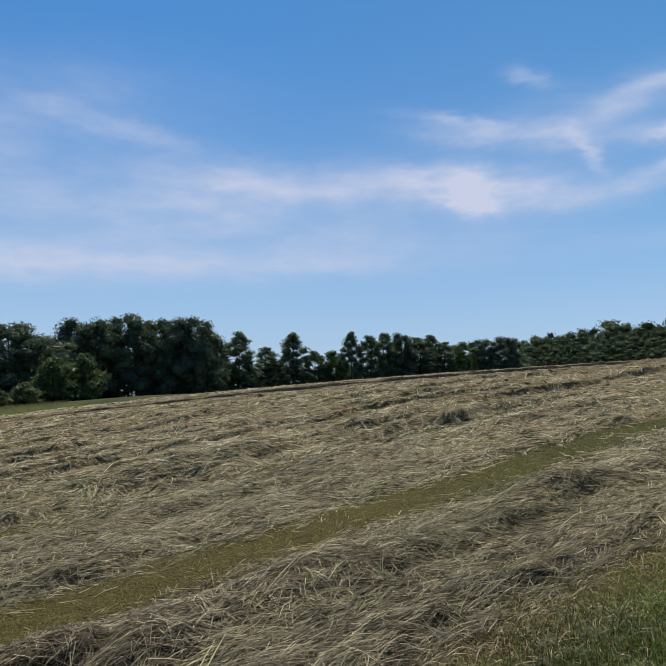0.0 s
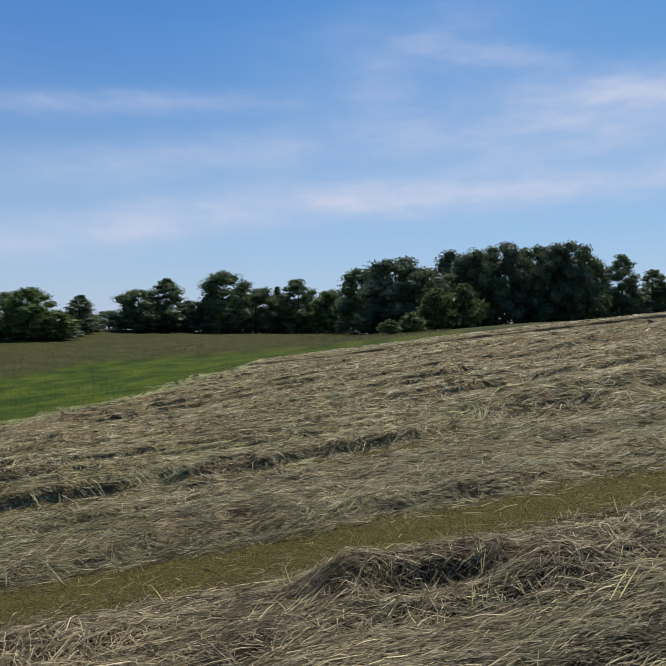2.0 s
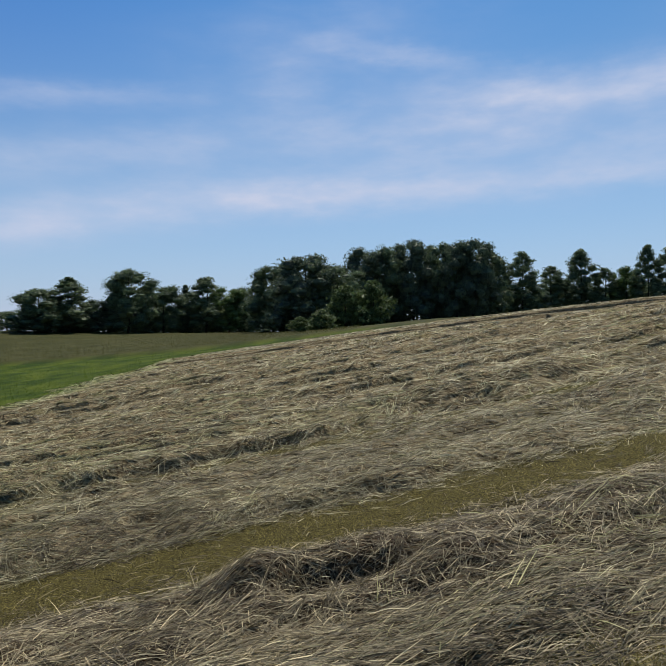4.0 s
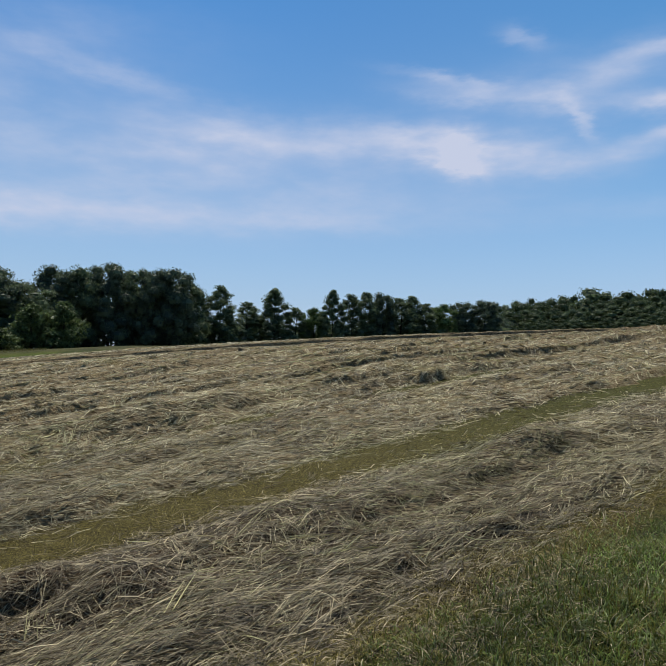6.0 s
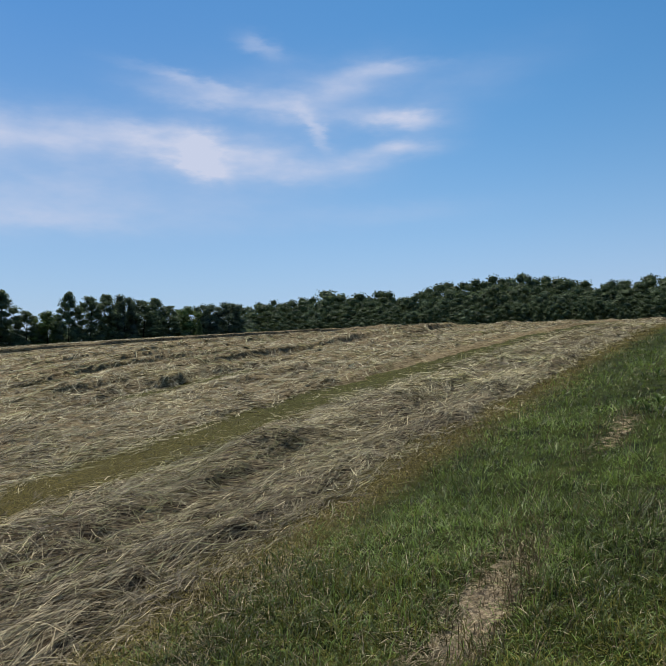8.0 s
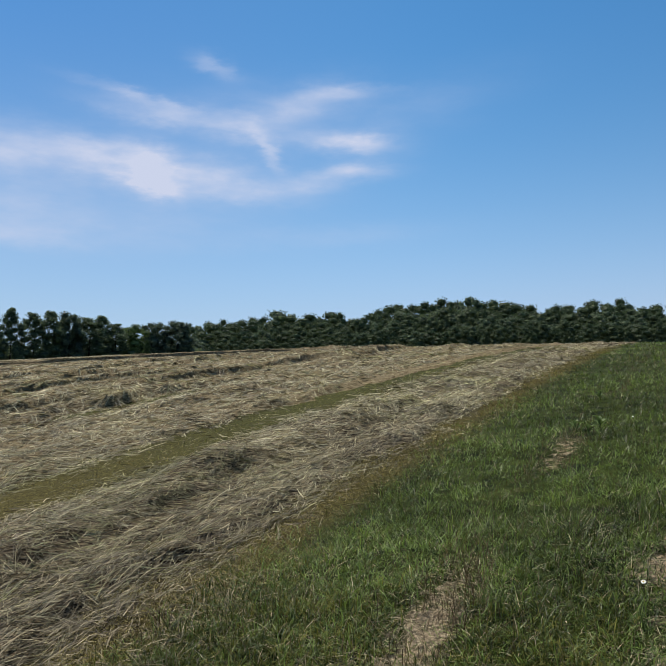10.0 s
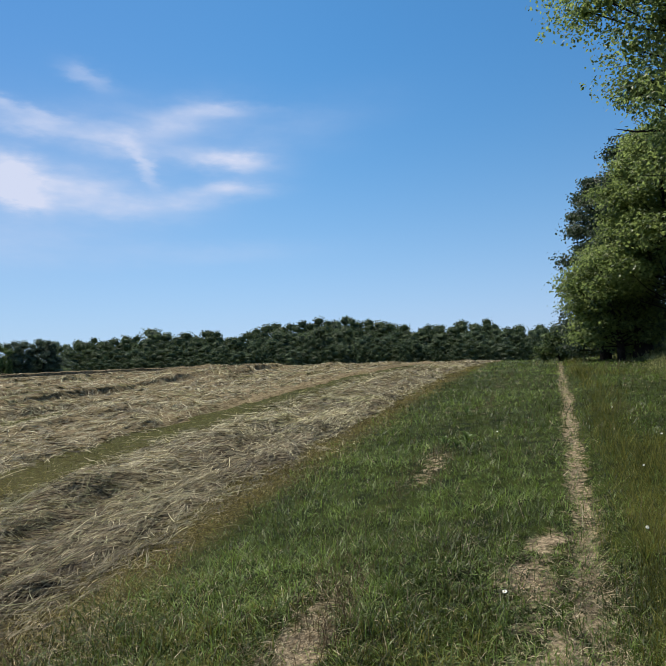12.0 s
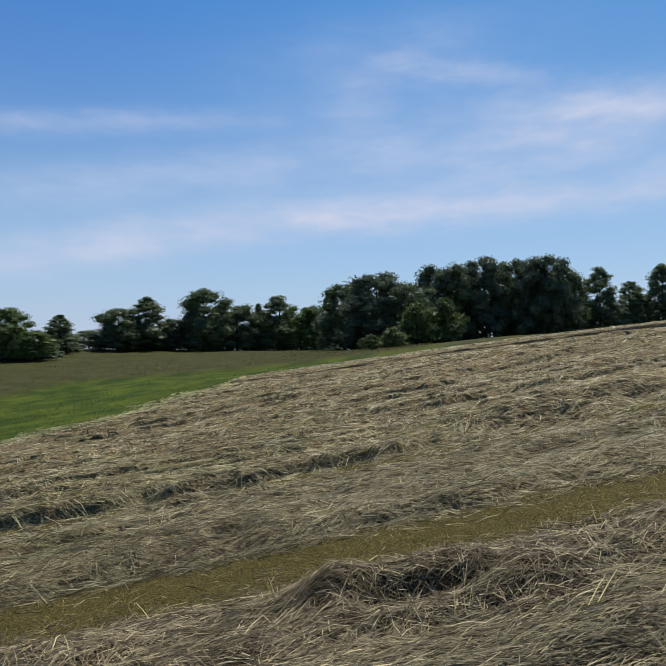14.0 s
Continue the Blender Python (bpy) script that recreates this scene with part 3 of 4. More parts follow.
def strand_layer(row, sw, n, lock, near, far, lengths, count, loose):
    """One layer of strands: tresses of lock strands that share a way and a bend, between two distances."""
    v0, v1 = sw[0], sw[1]
    m = n // lock
    x, y = scatter(m * 30, max(near, v0 * 0.98), far, -62, 56)
    if v0 < 8:
        xa, ya = scatter(m * 2, max(near, v0 * 0.98), 14, -115, -62, 2.0)
        pick = RNG.permutation(len(x) + len(xa))
        x, y = np.concatenate([xa, x])[pick], np.concatenate([ya, y])[pick]
    u, v = along(x, y), across(x, y)
    stray = 0.0 if v0 > 12 else RNG.exponential(0.24 if lock == 1 else 0.14, len(x)) - 0.12
    ok = (v > v0 - stray * (0.35 if v0 < 3.5 and lock > 1 else 0.8)) & (v < v1 + stray) & (west_edge(x, y) < -0.1) & (y < far_edge(x))
    u, v = u[ok][: m], v[ok][: m]
    m = len(u)
    if m == 0:
        return
    field = np.where(RNG.random(m) < 0.6, 1.5 * lumps(u * 0.9, v * 0.9, 41, 2), 2.2 * lumps(u * 1.3, v * 1.3, 42, 2) + 0.5)
    if v0 < 3.5:
        # thin straw combed along the row beside the thicker ridge
        field = np.where(RNG.random(m) < 0.8 * (1 - smooth(v, 3.9, 4.6)), 0.2 * field, field)
        loose = np.where(v < 4.2, 0.45 * loose, loose)
    way = field + RNG.normal(0, 1, m) * loose + np.where(RNG.random(m) < 0.5, math.pi, 0)
    tone = np.clip(0.5 + 0.35 * lumps(u * 0.8, v * 0.8, 43, 2) + RNG.normal(0, 0.22, m) + (0.24 if v0 > 8 else -0.08 + 0.24 * smooth(u, 6, 12)) + 0.4 * fresh_hay(*plan(u, v)) - 0.3 * (1 - smooth(v, 3.0, 4.3)) * (1 - smooth(u, 6, 11)), 0, 1)
    green = lumps(u * 0.45, v * 0.45, 44, 2) + RNG.normal(0, 0.3, m) + 1.6 * fresh_hay(*plan(u, v)) > 0.4
    old = (RNG.random(m) < thin_hay(u, v)) if v0 < 3.5 else np.zeros(m, bool)
    length = RNG.uniform(*lengths, m)
    bend = RNG.uniform(0.05, 0.5, m)
    lift = np.clip(RNG.normal(0.12, 0.14, m), -0.05, 0.6) * (1.0 if v0 < 8 else 0.5)
    rep = np.repeat(np.arange(m), lock)
    n = len(rep)
    w = way[rep] + RNG.normal(0, 0.16, n)
    slip, spread = RNG.normal(0, 0.22, n) * length[rep], RNG.normal(0, 0.03, n) * (1 + 0.03 * v[rep])
    uu = u[rep] + np.cos(way[rep]) * slip - np.sin(way[rep]) * spread
    vv = v[rep] + np.sin(way[rep]) * slip + np.cos(way[rep]) * spread
    ln = length[rep] * RNG.uniform(0.6, 1.25, n)
    r = np.hypot(uu, vv)
    width = np.maximum(0.0042, 0.0006 * r) * RNG.uniform(0.7, 1.5, n)
    off = 0.04 * RNG.random(n) ** 1.5 - 0.004
    verts, quads = draped(uu, vv, w, ln, width, off, lift[rep] + RNG.normal(0, 0.07, n), bend[rep], sw, count)
    kind = np.where(old, 2, green.astype(int))[rep]
    me = mesh_of("loose_straw", verts, quads, [STRAW, STRAW_GREEN, STRAW_OLD], False, np.repeat(kind, count - 1))
    a = me.attributes.new("tone", "FLOAT", "FACE")
    a.data.foreach_set("value", np.repeat(tone[rep], count - 1).astype(np.float32))
    tagged(part("loose_straw", me, row), "loose dry straw", kind="stuff")


def loose_straw(row, sw):
    v0, v1 = sw[0], sw[1]
    if v0 < 3.5:
        strand_layer(row, sw, 44000, 6, 2.6, 13, (0.10, 0.34), 3, 0.7)
        strand_layer(row, sw, 36000, 1, 2.6, 13, (0.06, 0.24), 3, 1.5)
        strand_layer(row, sw, 34000, 5, 11, 40, (0.12, 0.36), 2, 0.7)
    elif v0 < 8:
        strand_layer(row, sw, 54000, 7, 6.0, 28, (0.12, 0.36), 3, 0.55)
        strand_layer(row, sw, 34000, 1, 6.0, 28, (0.06, 0.24), 2, 1.5)
        strand_layer(row, sw, 14000, 5, 26, 56, (0.15, 0.40), 2, 0.6)
    else:
        n = int(27000 * 12 / (v0 + 2)) if v0 < 40 else 5000
        strand_layer(row, sw, n, 6, v0, 60, (0.16, 0.44), 3 if v0 < 20 else 2, 0.5)
        strand_layer(row, sw, n // 2, 1, v0, 60, (0.12, 0.36), 2, 1.2)


def grass_object(name, label, x, y, lo, hi, mat, upright=0.85, spread=0.12, fat=1.0, browned=None):
    n = len(x)
    r = np.hypot(x, y)
    z = land(x, y)
    # tufts: taller and shorter patches
    length = RNG.uniform(lo, hi, n) * (1 + 0.55 * lumps(x * 2.6, y * 2.6, 58, 2) + 0.35 * lumps(x * 6.5, y * 6.5, 65))
    width = np.maximum(0.0032, 0.00055 * r) * RNG.uniform(0.7, 1.4, n) * fat
    lift = np.clip(RNG.normal(upright, spread, n), 0.1, 0.99)
    verts, quads, owner = ribbons(np.stack([x, y, z - 0.01], -1), RNG.uniform(0, 2 * math.pi, n), length, width, lift, RNG.uniform(0.1, 0.7, n))
    me = mesh_of(name, verts, quads, [mat])
    if browned is not None:
        me.materials.append(SEED)
        me.polygons.foreach_set("material_index", browned[owner].astype(np.int32))
    # each tuft has its own tone
    tone = np.clip(0.5 + 0.5 * lumps(x * 5.5, y * 5.5, 63, 2) + 0.45 * lumps(x * 1.3, y * 1.3, 64, 2) + 0.3 * lumps(x * 0.4, y * 0.4, 66), 0, 1)
    a = me.attributes.new("tone", "FLOAT", "FACE")
    a.data.foreach_set("value", tone[owner].astype(np.float32))
    tagged(new(name, me), label, "grass", kind="stuff")


def dry_at(x, y):
    u, v = along(x, y), across(x, y)
    d = np.exp(-((v + 0.33 + 0.05 * lumps(u * 0.8, v * 0, 27, 2) - 0.06 * smooth(4.5 - u, 0, 3)) / (0.17 + 0.08 * smooth(8 - u, 0, 5))) ** 2) * (0.6 + 0.5 * lumps(u * 2.3, v * 0, 23, 2))
    for pu, pv, ru, rv in DRY_SPOTS:
        d = np.maximum(d, np.exp(-(((u - pu) / ru) ** 2 + ((v - pv) / rv) ** 2)))
    d = np.maximum(d, 0.5 * worn_streak(u, v))
    return d * np.clip(0.85 + 0.9 * lumps(u * 4.2, v * 4.2, 26, 2), 0.15, 1)


def build_grass():
    # green margin beside the hay
    x, y = scatter(390000, 2.3, 40, 5, 76)
    xa, ya = scatter(60000, 0.5, 9.0, -180, 180, 2.0)
    x, y = np.concatenate([x, xa]), np.concatenate([y, ya])
    v = across(x, y)
    d = dry_at(x, y)
    ok = (v < 2.95 + 0.25 * lumps(along(x, y), v, 51)) & (v > -9) & (RNG.random(len(x)) > d * 1.08) & (RNG.random(len(x)) < smooth(2.85 - v + 0.3 * lumps(along(x, y) * 0.6, v, 59, 2), 0, 0.6) + 0.04)
    x, y, v = x[ok], y[ok], v[ok]
    u = along(x, y)
    band = np.exp(-((v + 0.78 + 0.08 * lumps(u * 0.7, v * 0, 54, 2)) / 0.24) ** 2) * (0.5 + 0.3 * lumps(u * 0.5, v * 0, 50, 2))
    red = RNG.random(len(x)) < np.clip(band + (v < -0.5) * 0.7 * smooth(lumps(u * 0.35, v * 1.1, 52, 2), 0.2, 0.6), 0, 0.85)
    worn = worn_streak(u, v)
    pale = 0.10 + 0.22 * smooth(lumps(u * 0.7, v * 1.6, 57, 2), 0.1, 0.6) + 0.45 * worn + 0.45 * smooth(-v, 0.95, 1.3) * (1 - smooth(u, 5, 7.5)) * smooth(lumps(u * 1.7, v * 1.7, 53, 2), -0.3, 0.4)
    dead = ~red & (RNG.random(len(x)) < pale)
    stalk = ~red & ~dead & (RNG.random(len(x)) < 0.6 * worn + 0.02)
    live = ~red & ~dead & ~stalk
    brown = (v > 0.2) & (np.random.default_rng(5).random(len(x)) < 0.5 * (1 - smooth(u + 0.8 * lumps(u * 0.9, v * 0.9, 63, 2), 3.2, 5.5)))
    grass_object("dead_grass", "withered straw-coloured blades among the green margin grass", x[dead], y[dead], 0.04, 0.16, LITTER, 0.35, 0.25, 0.8)
    grass_object("margin_grass", "short lush green grass, browned in places, along the field margin", x[live], y[live], 0.035, 0.13, GRASS, 0.62, 0.27, 1.25, brown[live])
    grass_object("seed_grass", "olive brown seeding grass beside the rut", x[red], y[red], 0.10, 0.26, SEED, 0.9, 0.08, 0.7)
    grass_object("seed_stalks", "thin brown seed stalks standing along the worn wheel mark", x[stalk], y[stalk], 0.10, 0.24, STALK, 0.93, 0.06, 0.8)
    # cut stubble between the swaths
    x, y = scatter(400000, 2.8, 40, -62, 50)
    xa, ya = scatter(50000, 1.5, 12, -125, -62, 2.0)
    x, y = np.concatenate([x, xa]), np.concatenate([y, ya])
    v = across(x, y)
    ok = ((v > 5.0) & (v < 7.6)) | ((v > 10.5) & (v < 12.4)) | ((v > 1.6) & (v < 3.4) & (RNG.random(len(x)) < smooth(v, 2.0, 2.9)))
    x, y = x[ok], y[ok]
    # brown stubble along the edge of the hay
    ue, ve = 1.5 * (30 / 1.5) ** RNG.random(70000), RNG.normal(2.85, 0.3, 70000)
    xe, ye = plan(ue - 0.6, ve)
    x, y = np.concatenate([x, xe]), np.concatenate([y, ye])
    u, v = along(x, y), across(x, y)
    fresh = (v > 4) & (RNG.random(len(x)) < 0.8 * smooth(u + 2.0 * lumps(u * 0.7, v, 62, 2), 4, 12))
    grass_object("stubble_grass", "short olive stubble left between hay swaths", x[~fresh], y[~fresh], 0.02, 0.07, STUBBLE, 0.55, 0.25)
    grass_object("regrown_stubble", "green shoots among the stubble between hay swaths", x[fresh], y[fresh], 0.02, 0.08, SWARD, 0.6, 0.25)
    k = np.flatnonzero(RNG.random(len(xe)) < 0.4)
    grass_object("edge_litter", "scattered flattened straw along the edge of the hay", xe[k], ye[k], 0.06, 0.2, LITTER, 0.1, 0.1, 0.9)
    # dry litter in the ruts
    x, y = scatter(700000, 2.6, 34, 20, 72)
    d = dry_at(x, y)
    ok = RNG.random(len(x)) < d * 0.8
    x, y = x[ok][:60000], y[ok][:60000]
    grass_object("rut_litter", "flattened dry straw litter in worn wheel ruts", x, y, 0.05, 0.16, LITTER, 0.12, 0.12, 0.8)
    # taller verge by the trees
    x, y = scatter(150000, 8, 48, 50, 76)
    v = across(x, y)
    ok = (v < -3.1 + 0.5 * lumps(along(x, y) * 0.5, v * 0, 55, 2) + RNG.normal(0, 0.35, len(x))) & (v > -14) & (along(x, y) > 10.5 + 1.5 * lumps(v * 0.7, v * 0, 56) + RNG.normal(0, 1.0, len(x)))
    x, y = x[ok][:60000], y[ok][:60000]
    grass_object("verge_grass", "taller pale seeding grass on the bank under the trees", x, y, 0.09, 0.24, VERGE, 0.75, 0.2, 0.9)
    # unmown meadow and lush hollow in the west
    x, y = scatter(200000, 28, 140, -64, -20)
    w, far = west_edge(x, y), y - far_edge(x)
    ok = meadow_edge(x, y) > 0.5
    grass_object("meadow_grass", "tall olive brown meadow grass beyond the mown field", x[ok][:34000], y[ok][:34000], 0.12, 0.26, MEADOW, 0.8, 0.1, 0.6)
    ok = (np.maximum(w, far) > 0.3) & (meadow_edge(x, y) < 0.5)
    grass_object("hollow_grass", "bright green regrown grass in the hollow", x[ok][:22000], y[ok][:22000], 0.06, 0.16, HOLLOW, 0.75, 0.15, 0.8)


# ---- trees ----
def leaf_quads(pos, out, size, flat=0.8):
    """Small bent leaf sprays at pos, facing roughly outwards."""
    n = len(pos)
    nrm = out * flat + RNG.normal(0, 0.42, (n, 3))
    nrm /= np.linalg.norm(nrm, axis=1, keepdims=True) + 1e-9
    a = np.cross(nrm, RNG.normal(0, 1, (n, 3)))
    a /= np.linalg.norm(a, axis=1, keepdims=True) + 1e-9
    b = np.cross(nrm, a)
    s = (size * RNG.uniform(0.6, 1.3, n))[:, None]
    v = np.stack([pos - a * s * 0.5, pos + b * s * 0.32 + nrm * s * 0.1, pos + a * s * 0.55, pos - b * s * 0.32 + nrm * s * 0.1], 1).reshape(-1, 3)
    return v, np.arange(n * 4).reshape(-1, 4)


def tube(points, radii, sides=7):
    points = np.asarray(points, float)
    ring = []
    for k, (p, r) in enumerate(zip(points, radii)):
        d = points[min(k + 1, len(points) - 1)] - points[max(k - 1, 0)]
        d /= np.linalg.norm(d)
        s = np.cross(d, [0.3, 1, 0.1])
        s /= np.linalg.norm(s)
        t = np.cross(d, s)
        an = np.arange(sides) * 2 * math.pi / sides
        ring.append(p + r * (np.cos(an)[:, None] * s + np.sin(an)[:, None] * t))
    v = np.concatenate(ring)
    i = np.arange(len(points) - 1)[:, None] * sides + np.arange(sides)[None]
    j = np.arange(len(points) - 1)[:, None] * sides + (np.arange(sides)[None] + 1) % sides
    return v, np.stack([i, j, j + sides, i + sides], -1).reshape(-1, 4)


def joined(pieces):
    v, f, o = [], [], 0
    for pv, pf in pieces:
        v.append(pv), f.append(pf + o)
        o += len(pv)
    return np.concatenate(v), np.concatenate(f)


def wood(h, rad, lean=0.0, bare=0.25, limbs=7, reach=0.25, bend=0.012):
    """A tapered trunk with limbs; unit heights are metres."""
    zs = np.linspace(-0.3, h * 0.9, 9)
    bendx, bendy = RNG.normal(0, bend * h), RNG.normal(0, bend * h)
    axis = np.stack([lean * zs + bendx * np.sin(zs / h * 3), bendy * np.sin(zs / h * 2.5), zs], -1)
    rr = rad * (1 - 0.85 * np.clip(zs / h, 0, 1)) * (1 + 0.35 * np.exp(-np.maximum(zs, 0) / 0.5))
    out = [tube(axis, rr)]
    for k in range(limbs):
        f = bare + (0.85 - bare) * k / max(1, limbs - 1)
        p = np.array([np.interp(f * h, zs, axis[:, 0]), np.interp(f * h, zs, axis[:, 1]), f * h])
        a = k * 2.4 + RNG.uniform(-0.5, 0.5)
        ln = h * reach * (1.15 - 0.6 * f) * RNG.uniform(0.7, 1.2)
        d = np.array([math.cos(a), math.sin(a), RNG.uniform(0.25, 0.7)])
        pts = [p, p + d * ln * 0.5, p + d * ln * 0.95 + np.array([0, 0, 0.1 * ln])]
        out.append(tube(pts, [rad * 0.3 * (1 - f * 0.6), rad * 0.18 * (1 - f * 0.6), rad * 0.05], 5))
    return joined(out)


TAPER = [0.72, 0.92, 1.0, 0.80, 0.48, 0.08]
DOME = [0.82, 1.0, 1.0, 0.86, 0.58, 0.12]
HIGH = [0.42, 0.6, 0.92, 1.0, 0.75, 0.2]
BALL = [0.8, 0.95, 1.0, 0.95, 0.80, 0.52]


def crown_points(h, width, bare, n, lobes, peak, shape=TAPER, lobe=(0.24, 0.42), shell=(0.66, 1.03, 0.2), squash=0.75):
    """Places for leaves over a crown of many uneven lobes."""
    pos, out, mid, size = [], [], [], []
    for k in range(lobes):
        f = (k + 0.5) / lobes
        zz = h * (bare + (1 - bare) * (0.06 + 0.88 * f))
        prof = float(np.interp(f ** (peak + 0.1), [0, 0.12, 0.38, 0.68, 0.88, 1], shape))
        a = k * 2.399 + RNG.uniform(-0.6, 0.6)
        rr = width * 0.66 * prof * RNG.uniform(0.45, 1.05)
        c = np.array([rr * math.cos(a), rr * math.sin(a), zz])
        s = np.array([1, 1, squash]) * width * RNG.uniform(*lobe) * (0.45 + 0.55 * prof)
        m = n // lobes
        d = RNG.normal(0, 1, (m, 3))
        d[:, 2] += 0.25
        d /= np.linalg.norm(d, axis=1, keepdims=True)
        rad = RNG.uniform(shell[0], shell[1], m) + shell[2] * lumps(d[:, 0] * 3 + k, d[:, 1] * 3 + d[:, 2] * 2, 61)
        pos.append(c + d * rad[:, None] * s)
        mid.append(np.repeat(c[None], m, 0))
        size.append(np.repeat(s[None], m, 0))
        out.append(d)
    p = np.concatenate(pos)
    top, low = np.quantile(p[:, 2], 0.997), np.quantile(p[:, 2], 0.003)
    wide = width / np.quantile(np.hypot(p[:, 0], p[:, 1]), 0.985)
    mid = np.concatenate(mid)
    for q in (p, mid):
        q[:, 2] = h * bare + (q[:, 2] - low) * (h * (1 - bare)) / (top - low)
        q[:, :2] *= wide
    stretch = np.array([wide, wide, h * (1 - bare) / (top - low)])
    return p, np.concatenate(out), mid, np.concatenate(size) * stretch


def spire_points(h, width, bare, n):
    """Places for needles over a tall crown of tiers that narrows to a tip."""
    f = RNG.random(n) ** 1.25
    tier = np.floor(f * 11)
    g = f * 11 - tier
    rr = width * (1.02 - f) ** 0.75 * (0.55 + 0.45 * (1 - g)) * np.sqrt(RNG.uniform(0.25, 1.0, n))
    a = RNG.uniform(0, 2 * math.pi, n)
    rr = rr * (0.75 + 0.35 * np.sin(a * 3 + tier * 2.1) * np.sin(a * 2 + tier))
    z = h * (bare + (1 - bare) * f) - rr * 0.12
    return np.stack([rr * np.cos(a), rr * np.sin(a), z], -1), np.stack([np.cos(a) * 0.5, np.sin(a) * 0.5, np.full(n, 0.8)], -1), np.stack([0 * a, 0 * a, z], -1), None


def lobe_shell(mid, size3, share, nu=7, nv=4):
    """Overlapping leafy patches that close each lobe of a crown."""
    _, first = np.unique(np.round(mid, 4), axis=0, return_index=True)
    quads = []
    th = np.arange(nu + 1) * 2 * math.pi / nu
    ph = np.linspace(0.12, math.pi - 0.25, nv + 1)
    for k in first:
        turn = RNG.uniform(0, 6)
        for i in range(nu):
            for j in range(nv):
                t0, t1, p0, p1 = th[i] - 0.1 + turn, th[i + 1] + 0.1 + turn, ph[j] - 0.08, ph[j + 1] + 0.08
                q = np.array([[math.cos(t) * math.sin(p), math.sin(t) * math.sin(p), math.cos(p)] for t, p in ((t0, p0), (t0, p1), (t1, p1), (t1, p0))])
                quads.append(mid[k] + (q * RNG.uniform(0.9, 1.06) + RNG.normal(0, 0.035, (4, 3))) * size3[k] * share)
    return np.concatenate(quads)


def crown_mesh(kind, h, width, bare, n, size, mat, lobes=14, peak=0.8, spray=7, spread=0.75, shape=TAPER, core=2.3, lobe=(0.24, 0.42), shell=(0.66, 1.03, 0.2), flat=0.8, shell_share=0.0):
    m = n // spray
    p, o, mid, size3 = spire_points(h, width, bare, m) if kind == "spire" else crown_points(h, width, bare, m, lobes, peak, shape, lobe, shell)
    m = len(p)
    p, o = np.repeat(p, spray, 0), np.repeat(o, spray, 0)
    p = p + RNG.normal(0, size * spread, p.shape) * np.array([1, 1, 0.6])
    # larger sprays deep in the crown close it
    q = np.arange(0, m * spray, max(spray, 6))
    deep = mid[q // spray] + (p[q] - mid[q // spray]) * RNG.uniform(0.45, 0.9, (len(q), 1))
    p = np.concatenate([p, deep])
    o = np.concatenate([o, o[q]])
    sizes = np.concatenate([np.full(m * spray, size), np.full(len(q), size * core)])
    p[:, 2] = np.maximum(p[:, 2], 0.1)
    v, f = leaf_quads(p, o, sizes, flat)
    if shell_share:
        v = np.concatenate([v, lobe_shell(mid, size3, shell_share)])
        f = np.arange(len(v)).reshape(-1, 4)
    k = RNG.permutation(len(f))
    return v.reshape(-1, 4, 3)[k].reshape(-1, 3), f, mat


def tree_model(kind, h, width, bare, n, size, mat, trunk=0.22, lobes=14, peak=0.8, lean=0.0, limbs=7, **more):
    wv, wf = wood(h, trunk, lean, max(bare, 0.12), limbs, 0.2)
    v, f, m = crown_mesh(kind, h, width, bare, n, size, mat, lobes, peak, **more)
    v = v + np.array([lean, 0, 0]) * v[:, 2:3] * 0.8
    return mesh_of("trunk", wv, wf, [BARK], True), mesh_of("crown", v, f, [m])


def plant(model, az, r, h_scale, turn, label, group="", squeeze=1.0, name="tree", sink=0.0):
    a = radians(az)
    x, y = r * math.sin(a), r * math.cos(a)
    root = new(name)
    root.matrix_world = Matrix.LocRotScale((x, y, float(land(x, y)) - sink), Euler((0, 0, turn)), (squeeze, squeeze, h_scale))
    tagged(root, label, "shrub" if name == "shrub" else "tree", group)
    for name, me in zip(("trunk", "crown"), model):
        part(name, me, root)
    return root


FULL = dict(spray=4, spread=0.6, shape=BALL, lobe=(0.23, 0.38), shell=(0.8, 1.04, 0.2), flat=0.55, core=1.9, shell_share=0.64)
MODELS = {
    "round": [tree_model("round", 14, 6.5, 0.02, 11000, 0.27, LEAF, 0.25, 40, **FULL) for k in range(3)],
    "light": [tree_model("round", 14, 6.5, 0.02, 11000, 0.27, LEAF_LIGHT, 0.22, 38, **FULL) for k in range(2)],
    "dark": [tree_model("round", 14, 6.5, 0.02, 11000, 0.27, LEAF_DARK, 0.25, 42, 0.7, **FULL) for k in range(2)],
    "tall": [tree_model("round", 14, 4.2, 0.03, 8000, 0.25, LEAF, 0.2, 38, 0.75, spray=4, spread=0.6, lobe=(0.24, 0.4), shell=(0.78, 1.04, 0.2), flat=0.55, core=1.9, shell_share=0.6) for k in range(3)],
    "spire": [tree_model("spire", 14, 3.6, 0.06, 8000, 0.28, LEAF_DARK, 0.2) for k in range(2)],
}
LABELS = {
    "round": "broad leafy deciduous tree with a dense green crown",
    "light": "broad leafy tree with a bright green crown",
    "dark": "large dense tree with a dark green crown",
    "tall": "slender tree with an open ragged crown above a bare trunk",
    "spire": "tall dark conifer with tiered branches and a pointed top",
}

